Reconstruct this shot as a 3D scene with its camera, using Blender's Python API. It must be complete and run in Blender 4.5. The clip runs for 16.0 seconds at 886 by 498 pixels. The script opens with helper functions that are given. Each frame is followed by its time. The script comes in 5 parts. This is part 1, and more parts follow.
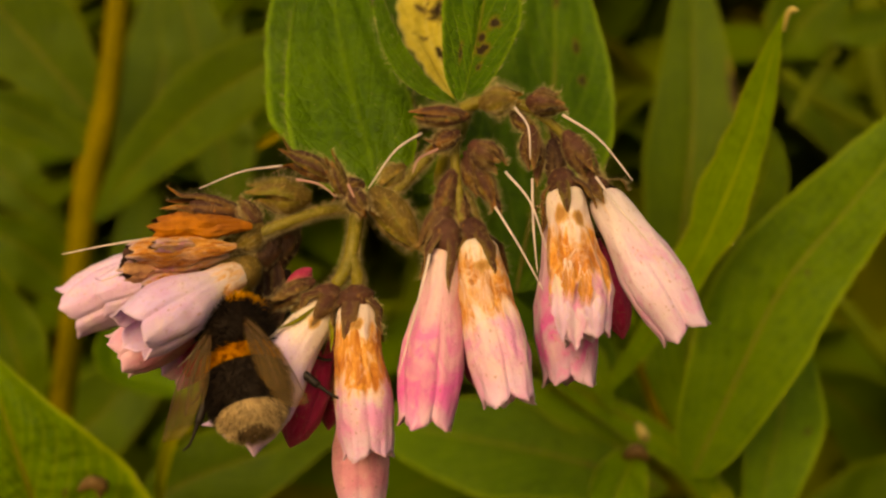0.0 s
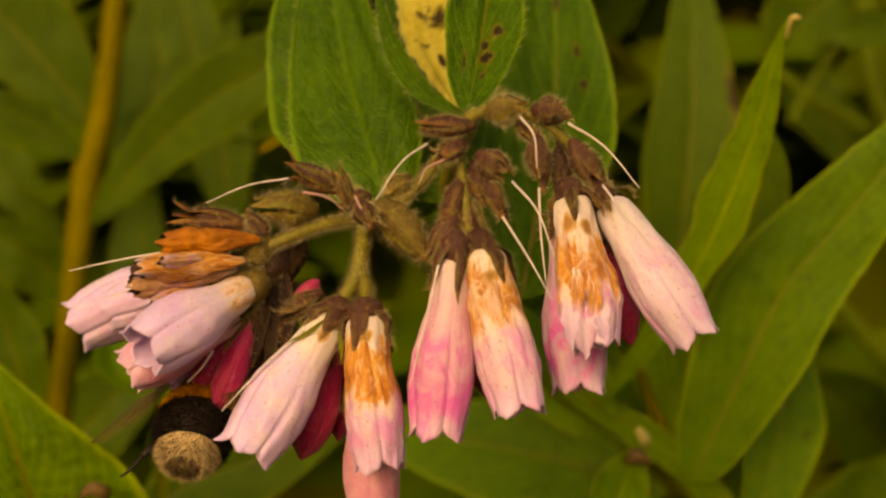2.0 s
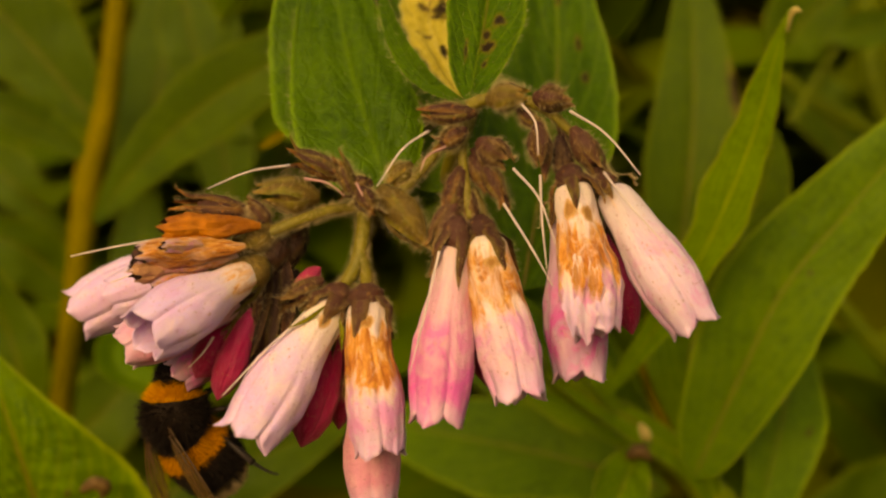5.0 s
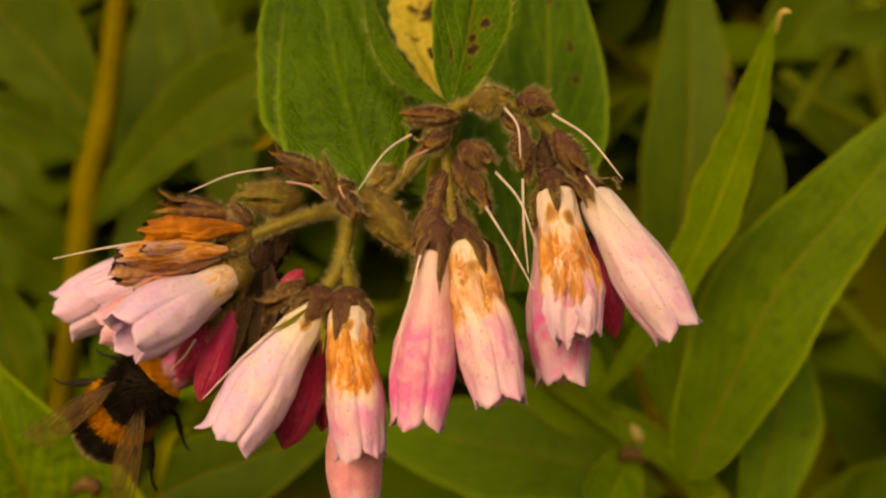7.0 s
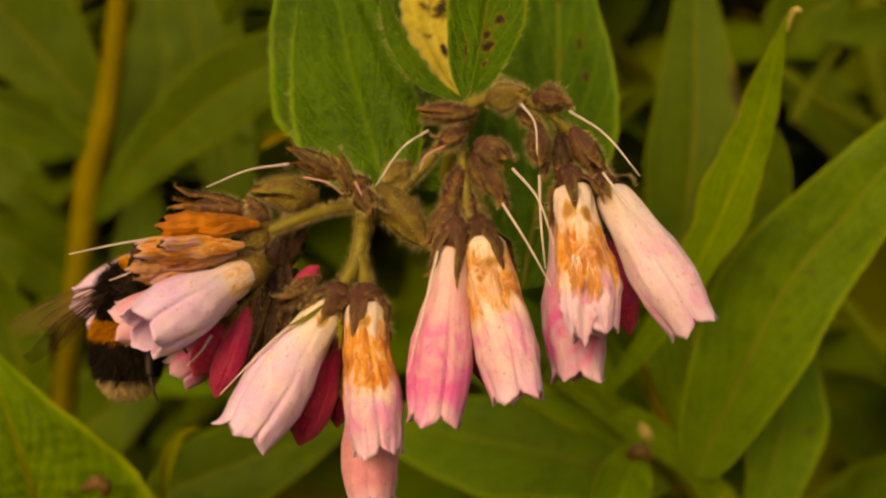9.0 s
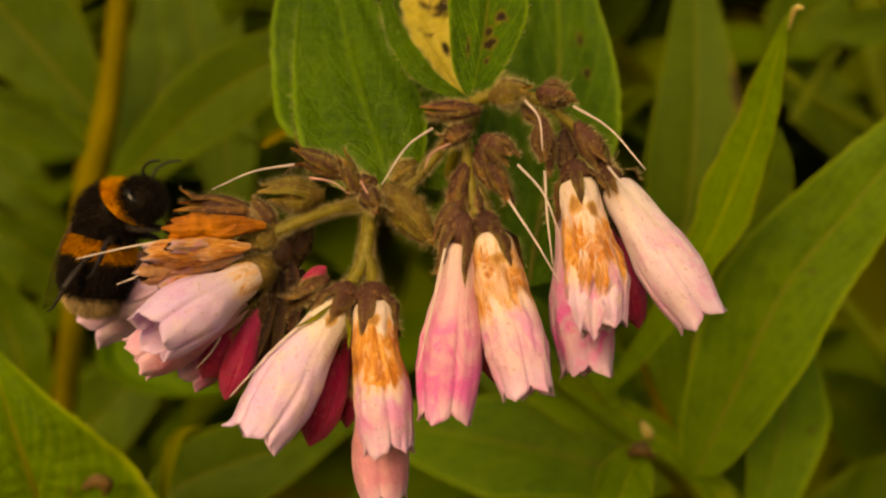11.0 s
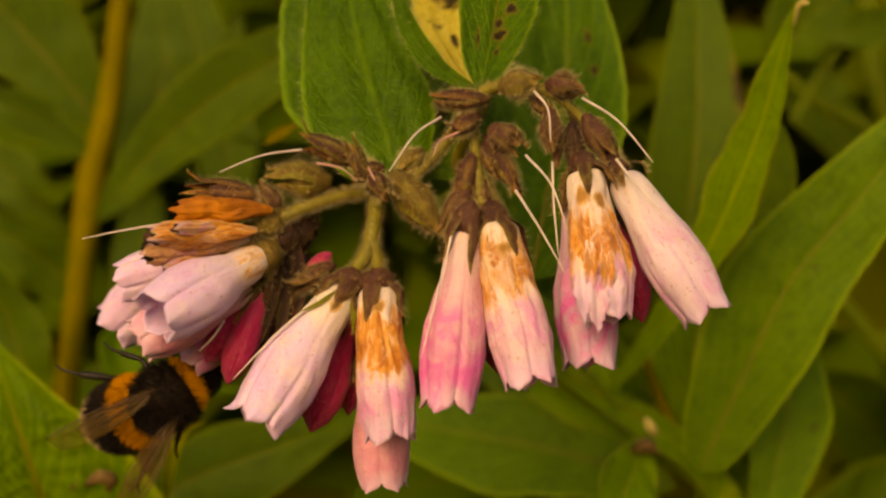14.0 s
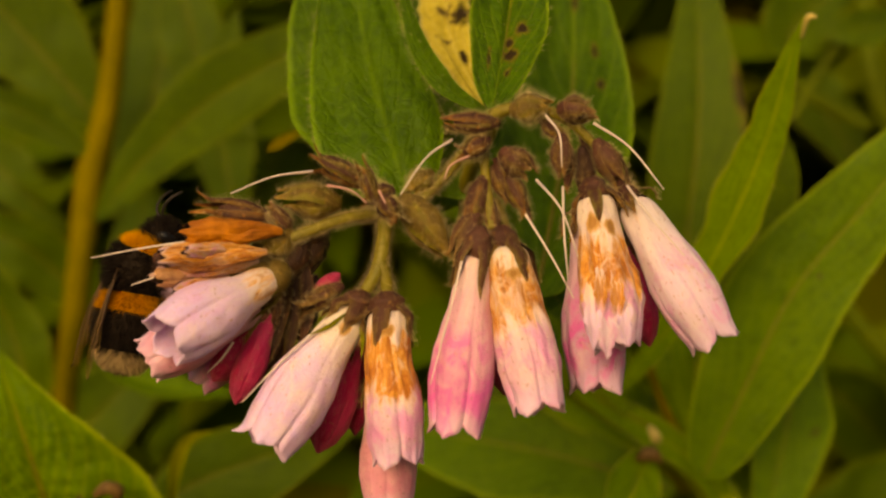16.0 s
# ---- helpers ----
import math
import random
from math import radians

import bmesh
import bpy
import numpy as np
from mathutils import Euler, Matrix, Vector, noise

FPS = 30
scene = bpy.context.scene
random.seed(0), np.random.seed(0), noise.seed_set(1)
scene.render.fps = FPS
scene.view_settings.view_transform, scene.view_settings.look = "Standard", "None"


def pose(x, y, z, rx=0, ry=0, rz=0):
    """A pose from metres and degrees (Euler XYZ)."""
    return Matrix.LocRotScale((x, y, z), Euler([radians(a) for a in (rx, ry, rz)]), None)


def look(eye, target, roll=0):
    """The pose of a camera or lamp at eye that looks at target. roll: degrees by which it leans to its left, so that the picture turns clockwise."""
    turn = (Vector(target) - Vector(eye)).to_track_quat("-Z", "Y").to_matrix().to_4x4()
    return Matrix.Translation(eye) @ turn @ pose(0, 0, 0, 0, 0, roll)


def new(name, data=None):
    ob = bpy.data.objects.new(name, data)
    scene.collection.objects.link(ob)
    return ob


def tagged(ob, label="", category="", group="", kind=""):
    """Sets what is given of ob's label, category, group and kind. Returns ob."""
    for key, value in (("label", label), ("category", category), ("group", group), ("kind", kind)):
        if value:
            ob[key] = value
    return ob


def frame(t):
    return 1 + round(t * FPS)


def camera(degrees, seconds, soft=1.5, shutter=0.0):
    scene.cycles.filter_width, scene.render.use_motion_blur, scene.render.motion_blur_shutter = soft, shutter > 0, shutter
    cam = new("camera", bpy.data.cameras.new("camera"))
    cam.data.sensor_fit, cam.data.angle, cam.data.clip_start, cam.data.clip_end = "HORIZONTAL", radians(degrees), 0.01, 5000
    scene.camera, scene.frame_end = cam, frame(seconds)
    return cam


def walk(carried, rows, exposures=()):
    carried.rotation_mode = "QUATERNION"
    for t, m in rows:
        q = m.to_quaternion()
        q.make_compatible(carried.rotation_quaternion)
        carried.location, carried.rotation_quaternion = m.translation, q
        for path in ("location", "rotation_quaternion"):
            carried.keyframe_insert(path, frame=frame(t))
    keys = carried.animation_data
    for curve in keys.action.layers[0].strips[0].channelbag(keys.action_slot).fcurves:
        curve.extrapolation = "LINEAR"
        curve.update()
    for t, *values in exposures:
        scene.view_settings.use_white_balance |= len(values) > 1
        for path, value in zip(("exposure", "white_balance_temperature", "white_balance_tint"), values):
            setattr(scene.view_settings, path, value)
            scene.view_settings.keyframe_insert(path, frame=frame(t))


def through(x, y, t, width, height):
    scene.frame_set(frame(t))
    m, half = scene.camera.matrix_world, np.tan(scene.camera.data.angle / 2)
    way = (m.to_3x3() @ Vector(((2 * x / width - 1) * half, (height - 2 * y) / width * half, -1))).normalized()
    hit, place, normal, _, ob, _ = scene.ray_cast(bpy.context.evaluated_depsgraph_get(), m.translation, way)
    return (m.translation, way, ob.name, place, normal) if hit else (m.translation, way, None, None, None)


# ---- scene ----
EYE_Z = 0.70           # height of the lens over the soil
F = 2154.05            # sight-line units per unit of tangent
cam = camera(40, 16.0, soft=2.3, shutter=0.4)
cam.data.dof.use_dof = True
cam.data.dof.focus_distance = 0.137
cam.data.dof.aperture_fstop = 19.0
# seconds, then millimetres to the right and up, then degrees of turn to the left and up
CAMERA_ROWS = (
    (0, 2.40, -0.26, 0.407, -0.018),
    (0.5, 2.91, 0.86, 0.439, -0.190),
    (1, 3.21, 0.74, 0.473, -0.138),
    (1.5, 0.70, 1.03, 0.006, -0.175),
    (2, 0.93, 1.60, 0.055, -0.293),
    (2.5, 1.18, -0.53, 0.140, 0.117),
    (3, 2.31, 1.49, 0.273, -0.268),
    (3.5, -1.82, 2.71, -0.457, -0.512),
    (4, -0.00, 0.00, 0.000, 0.000),
    (6.3, 2.17, -0.86, 0.327, 0.160),
    (6.5, 5.73, 0.30, 0.987, -0.067),
    (7, 4.67, -0.06, 0.786, 0.012),
    (7.5, 1.94, -0.80, 0.314, 0.124),
    (8, 0.86, -0.29, 0.228, -0.032),
    (8.5, 0.72, -0.22, 0.163, -0.014),
    (8.7, 1.53, -0.06, 0.305, -0.067),
    (10.8, -0.16, -1.22, 0.029, 0.146),
    (11, 1.00, -0.88, 0.226, 0.080),
    (11.5, 1.41, -5.50, 0.324, 0.987),
    (12, 8.84, -0.61, 1.364, 0.174),
    (12.5, 12.58, 1.69, 1.694, -0.243),
    (13, 4.35, -6.60, 0.381, 1.290),
    (13.5, -0.04, -4.20, 0.073, 0.638),
    (14, -0.41, -2.70, 0.023, 0.419),
    (14.5, 3.59, -2.75, 0.717, 0.442),
    (15, 1.80, -1.26, 0.314, 0.169),
    (15.5, -1.34, -2.47, -0.270, 0.413),
    (16, -3.21, 1.89, -0.526, -0.452),
)
walk(cam, [(t, pose(x / 1000, 0, EYE_Z + z / 1000, 90 + up, 0, turn)) for t, x, z, turn, up in CAMERA_ROWS],
     exposures=[(0, 0.25, 9800, 12.5), (16, 0.25, 9800, 12.5)])

# ---- daylight: a soft, hazy evening sky ----
world = bpy.data.worlds.new("sky")
scene.world = world
world.use_nodes = True
sky = world.node_tree.nodes.new("ShaderNodeTexSky")
sky.sky_type, sky.sun_disc = "NISHITA", False
sky.sun_elevation, sky.sun_rotation = radians(24), radians(199)
sky.air_density, sky.dust_density = 1.6, 4.0
world.node_tree.links.new(sky.outputs[0], world.node_tree.nodes["Background"].inputs[0])
world.node_tree.nodes["Background"].inputs[1].default_value = 0.125
sun = new("sun", bpy.data.lights.new("sun", "SUN"))
sun.data.energy, sun.data.angle, sun.data.color = 1.7, radians(30), (1.0, 0.84, 0.62)
sun.matrix_world = look((-0.42, -1.06, 1.26), (0, 0.14, 0.7))


# ---- materials ----
class Nodes:
    """A short way to write a node material."""

    def __init__(self, name):
        self.mat = bpy.data.materials.new(name)
        self.mat.use_nodes = True
        self.tree = self.mat.node_tree
        self.tree.nodes.clear()
        self.out = self.tree.nodes.new("ShaderNodeOutputMaterial")

    def put(self, sock, value):
        if isinstance(value, bpy.types.NodeSocket):
            self.tree.links.new(value, sock)
        elif value is not None:
            sock.default_value = (*value, 1) if isinstance(value, tuple) and len(value) == 3 and sock.type == "RGBA" else value

    def math(self, op, a, b=None, c=None, clamp=False):
        n = self.tree.nodes.new("ShaderNodeMath")
        n.operation, n.use_clamp = op, clamp
        for s, v in zip(n.inputs, (a, b, c)):
            self.put(s, v)
        return n.outputs[0]

    def mix(self, fac, a, b, mode="MIX"):
        n = self.tree.nodes.new("ShaderNodeMix")
        n.data_type, n.blend_type = "RGBA", mode
        self.put(n.inputs[0], fac)
        self.put(n.inputs[6], a)
        self.put(n.inputs[7], b)
        return n.outputs[2]

    def noise(self, scale, detail=4.0, rough=0.55, vec=None, dist=0.0):
        n = self.tree.nodes.new("ShaderNodeTexNoise")
        self.put(n.inputs["Vector"], vec if vec else self.coord())
        n.inputs["Scale"].default_value = scale
        n.inputs["Detail"].default_value, n.inputs["Roughness"].default_value = detail, rough
        n.inputs["Distortion"].default_value = dist
        return n.outputs[0]

    def coord(self, which="Object"):
        return self.tree.nodes.new("ShaderNodeTexCoord").outputs[which]

    def uv(self):
        n = self.tree.nodes.new("ShaderNodeSeparateXYZ")
        self.put(n.inputs[0], self.coord("UV"))
        return n.outputs[0], n.outputs[1]

    def stretch(self, vec, sx, sy, sz=1.0, shift=0.0):
        n = self.tree.nodes.new("ShaderNodeMapping")
        self.put(n.inputs[0], vec)
        n.inputs["Scale"].default_value = (sx, sy, sz)
        n.inputs["Location"].default_value = (shift, shift * 0.7, shift * 0.3)
        return n.outputs[0]

    def ramp(self, fac, stops):
        n = self.tree.nodes.new("ShaderNodeValToRGB")
        self.put(n.inputs[0], fac)
        while len(n.color_ramp.elements) < len(stops):
            n.color_ramp.elements.new(0.5)
        for e, (p, c) in zip(n.color_ramp.elements, stops):
            e.position, e.color = p, (*c, 1) if len(c) == 3 else c
        return n.outputs[0]

    def band(self, x, lo, hi, soft):
        """1 between lo and hi, with soft ends."""
        up = self.math("MULTIPLY_ADD", x, 1 / soft, -lo / soft + 0.5, clamp=True)
        down = self.math("MULTIPLY_ADD", x, -1 / soft, hi / soft + 0.5, clamp=True)
        return self.math("MULTIPLY", up, down)

    def island(self):
        return self.tree.nodes.new("ShaderNodeNewGeometry").outputs["Random Per Island"]

    def bump(self, height, strength, distance):
        n = self.tree.nodes.new("ShaderNodeBump")
        n.inputs["Strength"].default_value, n.inputs["Distance"].default_value = strength, distance
        self.put(n.inputs["Height"], height)
        return n.outputs[0]

    def finish(self, color, rough, normal=None, through=0.0, through_color=None, spec=0.35, sheen=0.0, alpha=None, coat=0.0):
        p = self.tree.nodes.new("ShaderNodeBsdfPrincipled")
        self.put(p.inputs["Base Color"], color)
        self.put(p.inputs["Roughness"], rough)
        p.inputs["Specular IOR Level"].default_value = spec
        p.inputs["Sheen Weight"].default_value = sheen
        if coat:
            p.inputs["Coat Weight"].default_value = coat
        if alpha is not None:
            self.put(p.inputs["Alpha"], alpha)
        if normal:
            self.put(p.inputs["Normal"], normal)
        shader = p.outputs[0]
        if through:
            t = self.tree.nodes.new("ShaderNodeBsdfTranslucent")
            self.put(t.inputs[0], through_color if through_color else color)
            if normal:
                self.put(t.inputs["Normal"], normal)
            m = self.tree.nodes.new("ShaderNodeMixShader")
            m.inputs[0].default_value = through
            self.tree.links.new(shader, m.inputs[1])
            self.tree.links.new(t.outputs[0], m.inputs[2])
            shader = m.outputs[0]
        self.tree.links.new(shader, self.out.inputs[0])
        return self.mat


def leaf_material(name, dark, light, rib, spots=0.0, veins=9.0, rough=0.5, mid_mix=0.75, marks=(), vein_mix=0.30):
    """Leaf blade: mottled green, pale midrib and net of veins, brown flecks."""
    n = Nodes(name)
    u, v = n.uv()
    side = n.math("ABSOLUTE", n.math("SUBTRACT", u, 0.5))
    big = n.noise(90.0, 3.0)
    fine = n.noise(900.0, 4.0)
    base = n.mix(n.math("MULTIPLY_ADD", big, 2.6, -0.8, clamp=True), dark, light)
    patch = n.noise(260.0, 4.0, 0.6)
    base = n.mix(n.math("MULTIPLY_ADD", patch, 2.4, -1.15, clamp=True), base, tuple(c * 0.62 for c in dark))
    base = n.mix(n.math("MULTIPLY_ADD", fine, 1.6, -0.6, clamp=True), base, tuple(c * 1.35 for c in light))
    wave = n.math("SINE", n.math("MULTIPLY", n.math("MULTIPLY_ADD", side, -0.9, v), veins * 6.283))
    vein = n.math("POWER", n.math("MULTIPLY_ADD", wave, 0.5, 0.5), 14.0)
    mid = n.band(side, -1.0, 0.018, 0.022)
    base = n.mix(n.math("MULTIPLY", vein, vein_mix), base, rib)
    base = n.mix(n.math("MULTIPLY", mid, mid_mix), base, rib)
    edge = n.band(side, 0.468, 2.0, 0.03)
    base = n.mix(n.math("MULTIPLY", edge, 0.6), base, tuple(min(0.4, c * 1.25) for c in rib))
    for mu, mv, ru, rv in marks:
        du = n.math("MULTIPLY", n.math("SUBTRACT", u, mu), 1 / ru)
        dv = n.math("MULTIPLY", n.math("SUBTRACT", v, mv), 1 / rv)
        far = n.math("SQRT", n.math("ADD", n.math("MULTIPLY", du, du), n.math("MULTIPLY", dv, dv)))
        far = n.math("MULTIPLY_ADD", n.math("SUBTRACT", n.noise(700.0, 3.0), 0.5), 2.2, far)
        base = n.mix(n.band(far, -9.0, 1.15, 0.5), base, (0.16, 0.13, 0.012))
        base = n.mix(n.band(far, -9.0, 0.8, 0.35), base, (0.030, 0.016, 0.006))
    if spots:
        fleck = n.math("GREATER_THAN", n.noise(260.0, 2.0, 0.5), 1.0 - spots)
        base = n.mix(n.math("MULTIPLY", fleck, 0.85), base, (0.07, 0.032, 0.012))
    net = n.tree.nodes.new("ShaderNodeTexVoronoi")
    net.feature = "DISTANCE_TO_EDGE"
    net.inputs["Scale"].default_value = 620.0
    n.put(net.inputs["Vector"], n.coord())
    relief = n.math("ADD", n.math("MULTIPLY", n.math("MINIMUM", net.outputs[0], 0.12), 2.0), n.math("MULTIPLY", vein, -0.22))
    relief = n.math("ADD", relief, n.math("MULTIPLY", fine, 0.5))
    return n.finish(base, rough, n.bump(relief, 0.7, 0.0006), through=0.28, spec=0.12,
                    through_color=n.mix(0.5, base, (0.20, 0.28, 0.004)))


def petal_material(name, stops, stain=0.0, stain_from=0.2, stain_to=0.6, seed=0.0, holes=(), through=0.30, pinker=True, blush_mix=1.0, blush_color=(0.78, 0.13, 0.48)):
    """Corolla: ramp of colour from base to mouth, fine streaks, brown withered patches, a bitten hole."""
    n = Nodes(name)
    stops = [(p, (c[0] * 0.96, c[1] * 0.92, c[2] * 1.10)) for p, c in stops]
    u, v = n.uv()
    uv = n.coord("UV")
    wob = n.noise(5.0, 3.0, 0.6, n.stretch(uv, 2.0, 1.0, 1.0, seed))
    along = n.math("MULTIPLY_ADD", n.math("SUBTRACT", wob, 0.5), 0.22, v)
    col = n.ramp(along, stops)
    streak = n.noise(6.0, 4.0, 0.6, n.stretch(uv, 2.4, 1.1, 1.0, seed + 3), 0.6)
    col = n.mix(n.math("MULTIPLY_ADD", streak, 1.0, -0.45, clamp=True), col, stops[-2][1])
    blotch = n.noise(4.0, 3.0, 0.55, n.stretch(uv, 2.5, 1.6, 1.0, seed + 8))
    col = n.mix(n.math("MULTIPLY_ADD", blotch, 1.5, -0.6, clamp=True), col, tuple(min(1, c * 1.1 + 0.02) for c in stops[0][1]))
    blush = n.noise(3.4, 5.0, 0.62, n.stretch(uv, 2.0, 1.15, 1.0, seed + 14), 1.2)
    col = n.mix(n.math("MULTIPLY", n.math("MULTIPLY", n.math("MULTIPLY_ADD", blush, 6.0, -2.7, clamp=True), blush_mix), n.math("MULTIPLY_ADD", v, 2.0, -0.35, clamp=True)), col, blush_color, "MIX") if pinker else col
    line = n.noise(9.0, 3.0, 0.5, n.stretch(uv, 7.0, 0.35, 1.0, seed + 40))
    line = n.math("POWER", n.math("SUBTRACT", 1.0, n.math("ABSOLUTE", n.math("MULTIPLY_ADD", line, 2.0, -1.0))), 18.0)
    col = n.mix(n.math("MULTIPLY", line, 0.16), col, (0.66, 0.28, 0.42))
    fleck = n.math("GREATER_THAN", n.noise(34.0, 2.0, 0.5, n.stretch(uv, 2.2, 1.0, 1.0, seed)), 0.67)
    col = n.mix(n.math("MULTIPLY", fleck, 0.55), col, (0.40, 0.18, 0.10))
    tan = n.noise(11.0, 4.0, 0.6, n.stretch(uv, 2.0, 1.0, 1.0, seed + 50), 0.6)
    if pinker:
        col = n.mix(n.math("MULTIPLY_ADD", tan, 3.0, -1.85, clamp=True), col, (0.72, 0.42, 0.26))
        col = n.mix(n.math("MULTIPLY", n.band(v, 0.90, 2.0, 0.12), 0.42), col, (0.76, 0.56, 0.78))
    relief = n.math("ADD", n.math("MULTIPLY", streak, 0.35), n.math("MULTIPLY_ADD", line, -0.10, n.math("MULTIPLY", blotch, 0.5)))
    if stain:
        ragged = n.noise(4.6, 6.0, 0.62, n.stretch(uv, 2.1, 1.0, 1.0, seed + 20), 1.3)
        place = n.band(n.math("MULTIPLY_ADD", n.math("SUBTRACT", n.noise(5.0, 3.0, 0.6, n.stretch(uv, 3.0, 0.3, 1.0, seed + 26)), 0.5), 0.55, v), stain_from, stain_to, 0.20)
        mask = n.math("MULTIPLY_ADD", n.math("ADD", ragged, n.math("MULTIPLY", place, 0.44 * stain)), 5.0, -4.0, clamp=True)
        brown = n.ramp(n.noise(6.5, 6.0, 0.66, n.stretch(uv, 2.2, 0.8, 1.0, seed + 31), 1.0),
                       [(0.30, (0.84, 0.56, 0.28)), (0.43, (0.76, 0.34, 0.06)), (0.56, (0.54, 0.17, 0.022)), (0.70, (0.22, 0.06, 0.012))])
        halo = n.math("MULTIPLY_ADD", n.math("ADD", ragged, n.math("MULTIPLY", place, 0.42 * stain)), 3.2, -2.05, clamp=True)
        col = n.mix(n.math("MULTIPLY", halo, 0.75), col, (0.86, 0.56, 0.26))
        col = n.mix(mask, col, brown)
        relief = n.math("SUBTRACT", relief, n.math("MULTIPLY", mask, 0.7))
    for hu, hv, ru, rv in holes:
        du = n.math("MULTIPLY", n.math("SUBTRACT", u, hu), 1 / ru)
        dv = n.math("MULTIPLY", n.math("SUBTRACT", v, hv), 1 / rv)
        d = n.math("SQRT", n.math("ADD", n.math("MULTIPLY", du, du), n.math("MULTIPLY", dv, dv)))
        d = n.math("MULTIPLY_ADD", n.math("SUBTRACT", n.noise(14.0, 3.0, 0.6, n.stretch(uv, 2.2, 1.0, 1.0, seed + 60)), 0.5), 1.5, d)
        col = n.mix(n.band(d, -9.0, 1.1, 0.35), col, (0.66, 0.36, 0.12))
        col = n.mix(n.band(d, -9.0, 0.75, 0.4), col, (0.44, 0.20, 0.045))
        relief = n.math("SUBTRACT", relief, n.math("MULTIPLY", n.band(d, -9.0, 1.0, 0.4), 1.4))
    crinkle = n.noise(420.0, 4.0, 0.6)
    relief = n.math("MULTIPLY_ADD", crinkle, 0.8, relief)
    buckle = n.noise(7.0, 3.0, 0.6, n.stretch(uv, 1.6, 1.6, 1.0, seed + 70), 1.5)
    relief = n.math("MULTIPLY_ADD", n.math("ABSOLUTE", n.math("SUBTRACT", buckle, 0.5)), 1.6, relief)
    return n.finish(col, 0.48, n.bump(relief, 0.38, 0.0004), through=through, spec=0.3, sheen=0.12)


def plain_material(name, a, b, scale, rough=0.6, bump=0.3, dist=0.0002, through=0.0, spec=0.3, sheen=0.0, islands=0.0, each=None):
    """Two tones mixed by noise, with fine relief."""
    n = Nodes(name)
    f = n.noise(scale, 5.0, 0.6)
    fac = n.math("MULTIPLY_ADD", f, 2.0, -0.5, clamp=True)
    if islands:
        fac = n.math("ADD", n.math("MULTIPLY", fac, 1 - islands), n.math("MULTIPLY", n.island(), islands))
    col = n.mix(fac, a, b)
    if each:
        lot = n.tree.nodes.new("ShaderNodeObjectInfo").outputs["Random"]
        col = n.mix(n.math("MULTIPLY", lot, 0.75), col, n.mix(fac, tuple(0.5 * c for c in each), each))
    return n.finish(col, rough, n.bump(n.noise(scale * 3, 4.0), bump, dist), through=through, spec=spec, sheen=sheen)


def calyx_material(name, rib, flank, tip, each):
    """Sepal skin: dark along the rib, paler at the rims and tip, finely mottled."""
    n = Nodes(name)
    u, v = n.uv()
    side = n.math("MULTIPLY", n.math("ABSOLUTE", n.math("SUBTRACT", u, 0.5)), 2.0)
    fine, mid = n.noise(2600.0, 4.0, 0.65), n.noise(650.0, 4.0, 0.6)
    fac = n.math("MULTIPLY_ADD", n.math("SUBTRACT", mid, 0.5), 2.6, n.math("MULTIPLY_ADD", v, 0.30, side))
    lot = n.tree.nodes.new("ShaderNodeObjectInfo").outputs["Random"]
    col = n.mix(n.math("MULTIPLY_ADD", fac, 0.9, -0.25, clamp=True), rib, n.mix(n.math("MULTIPLY", lot, 0.9), flank, each))
    col = n.mix(n.math("MULTIPLY", n.math("MULTIPLY_ADD", n.math("ADD", v, n.math("MULTIPLY", mid, 0.6)), 3.0, -3.1, clamp=True), 0.8), col, tip)
    col = n.mix(n.math("MULTIPLY_ADD", fine, 3.4, -1.75, clamp=True), col, tuple(0.35 * c for c in rib))
    col = n.mix(n.math("MULTIPLY", n.math("MULTIPLY_ADD", n.noise(1500.0, 2.0, 0.5), 9.0, -5.8, clamp=True), 0.6), col, tip)
    return n.finish(col, 0.62, n.bump(n.math("ADD", fine, mid), 0.7, 0.0003), through=0.18, spec=0.35)


GREEN_NEAR = leaf_material("leaf_near", (0.029, 0.073, 0.001), (0.061, 0.124, 0.002), (0.14, 0.24, 0.010), 0.0, 7.0, mid_mix=0.3, vein_mix=0.08)
GREEN_HOLED = leaf_material("leaf_holed", (0.029, 0.077, 0.001), (0.060, 0.125, 0.002), (0.15, 0.23, 0.012), 0.0, 7.0,
                            marks=((0.70, 0.675, 0.034, 0.016), (0.73, 0.585, 0.034, 0.014), (0.52, 0.79, 0.035, 0.02)))
GREEN_BLOTCHED = leaf_material("leaf_blotched", (0.029, 0.077, 0.001), (0.061, 0.128, 0.002), (0.17, 0.25, 0.012), 0.0, 7.0,
                               marks=((0.60, 0.38, 0.09, 0.030), (0.68, 0.50, 0.07, 0.03), (0.63, 0.30, 0.05, 0.02), (0.56, 0.44, 0.05, 0.025), (0.30, 0.33, 0.03, 0.05)))
GREEN_SIDE = leaf_material("leaf_side", (0.048, 0.104, 0.002), (0.087, 0.158, 0.003), (0.20, 0.27, 0.010), 0.27, 9.0, mid_mix=0.45, vein_mix=0.16)
# leaf green lightened in its colour, to offset shade on these blades
GREEN_LIGHTENED = leaf_material("leaf_lightened", (0.085, 0.170, 0.003), (0.150, 0.255, 0.006), (0.40, 0.44, 0.03), 0.25, 9.0)
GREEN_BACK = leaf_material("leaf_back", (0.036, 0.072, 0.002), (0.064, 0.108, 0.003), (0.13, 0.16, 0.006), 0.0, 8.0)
GREEN_RUSTY = leaf_material("leaf_rusty", (0.036, 0.072, 0.002), (0.064, 0.108, 0.003), (0.13, 0.16, 0.006), 0.0, 8.0, marks=((0.96, 0.70, 0.05, 0.05), (0.98, 0.60, 0.03, 0.03)))
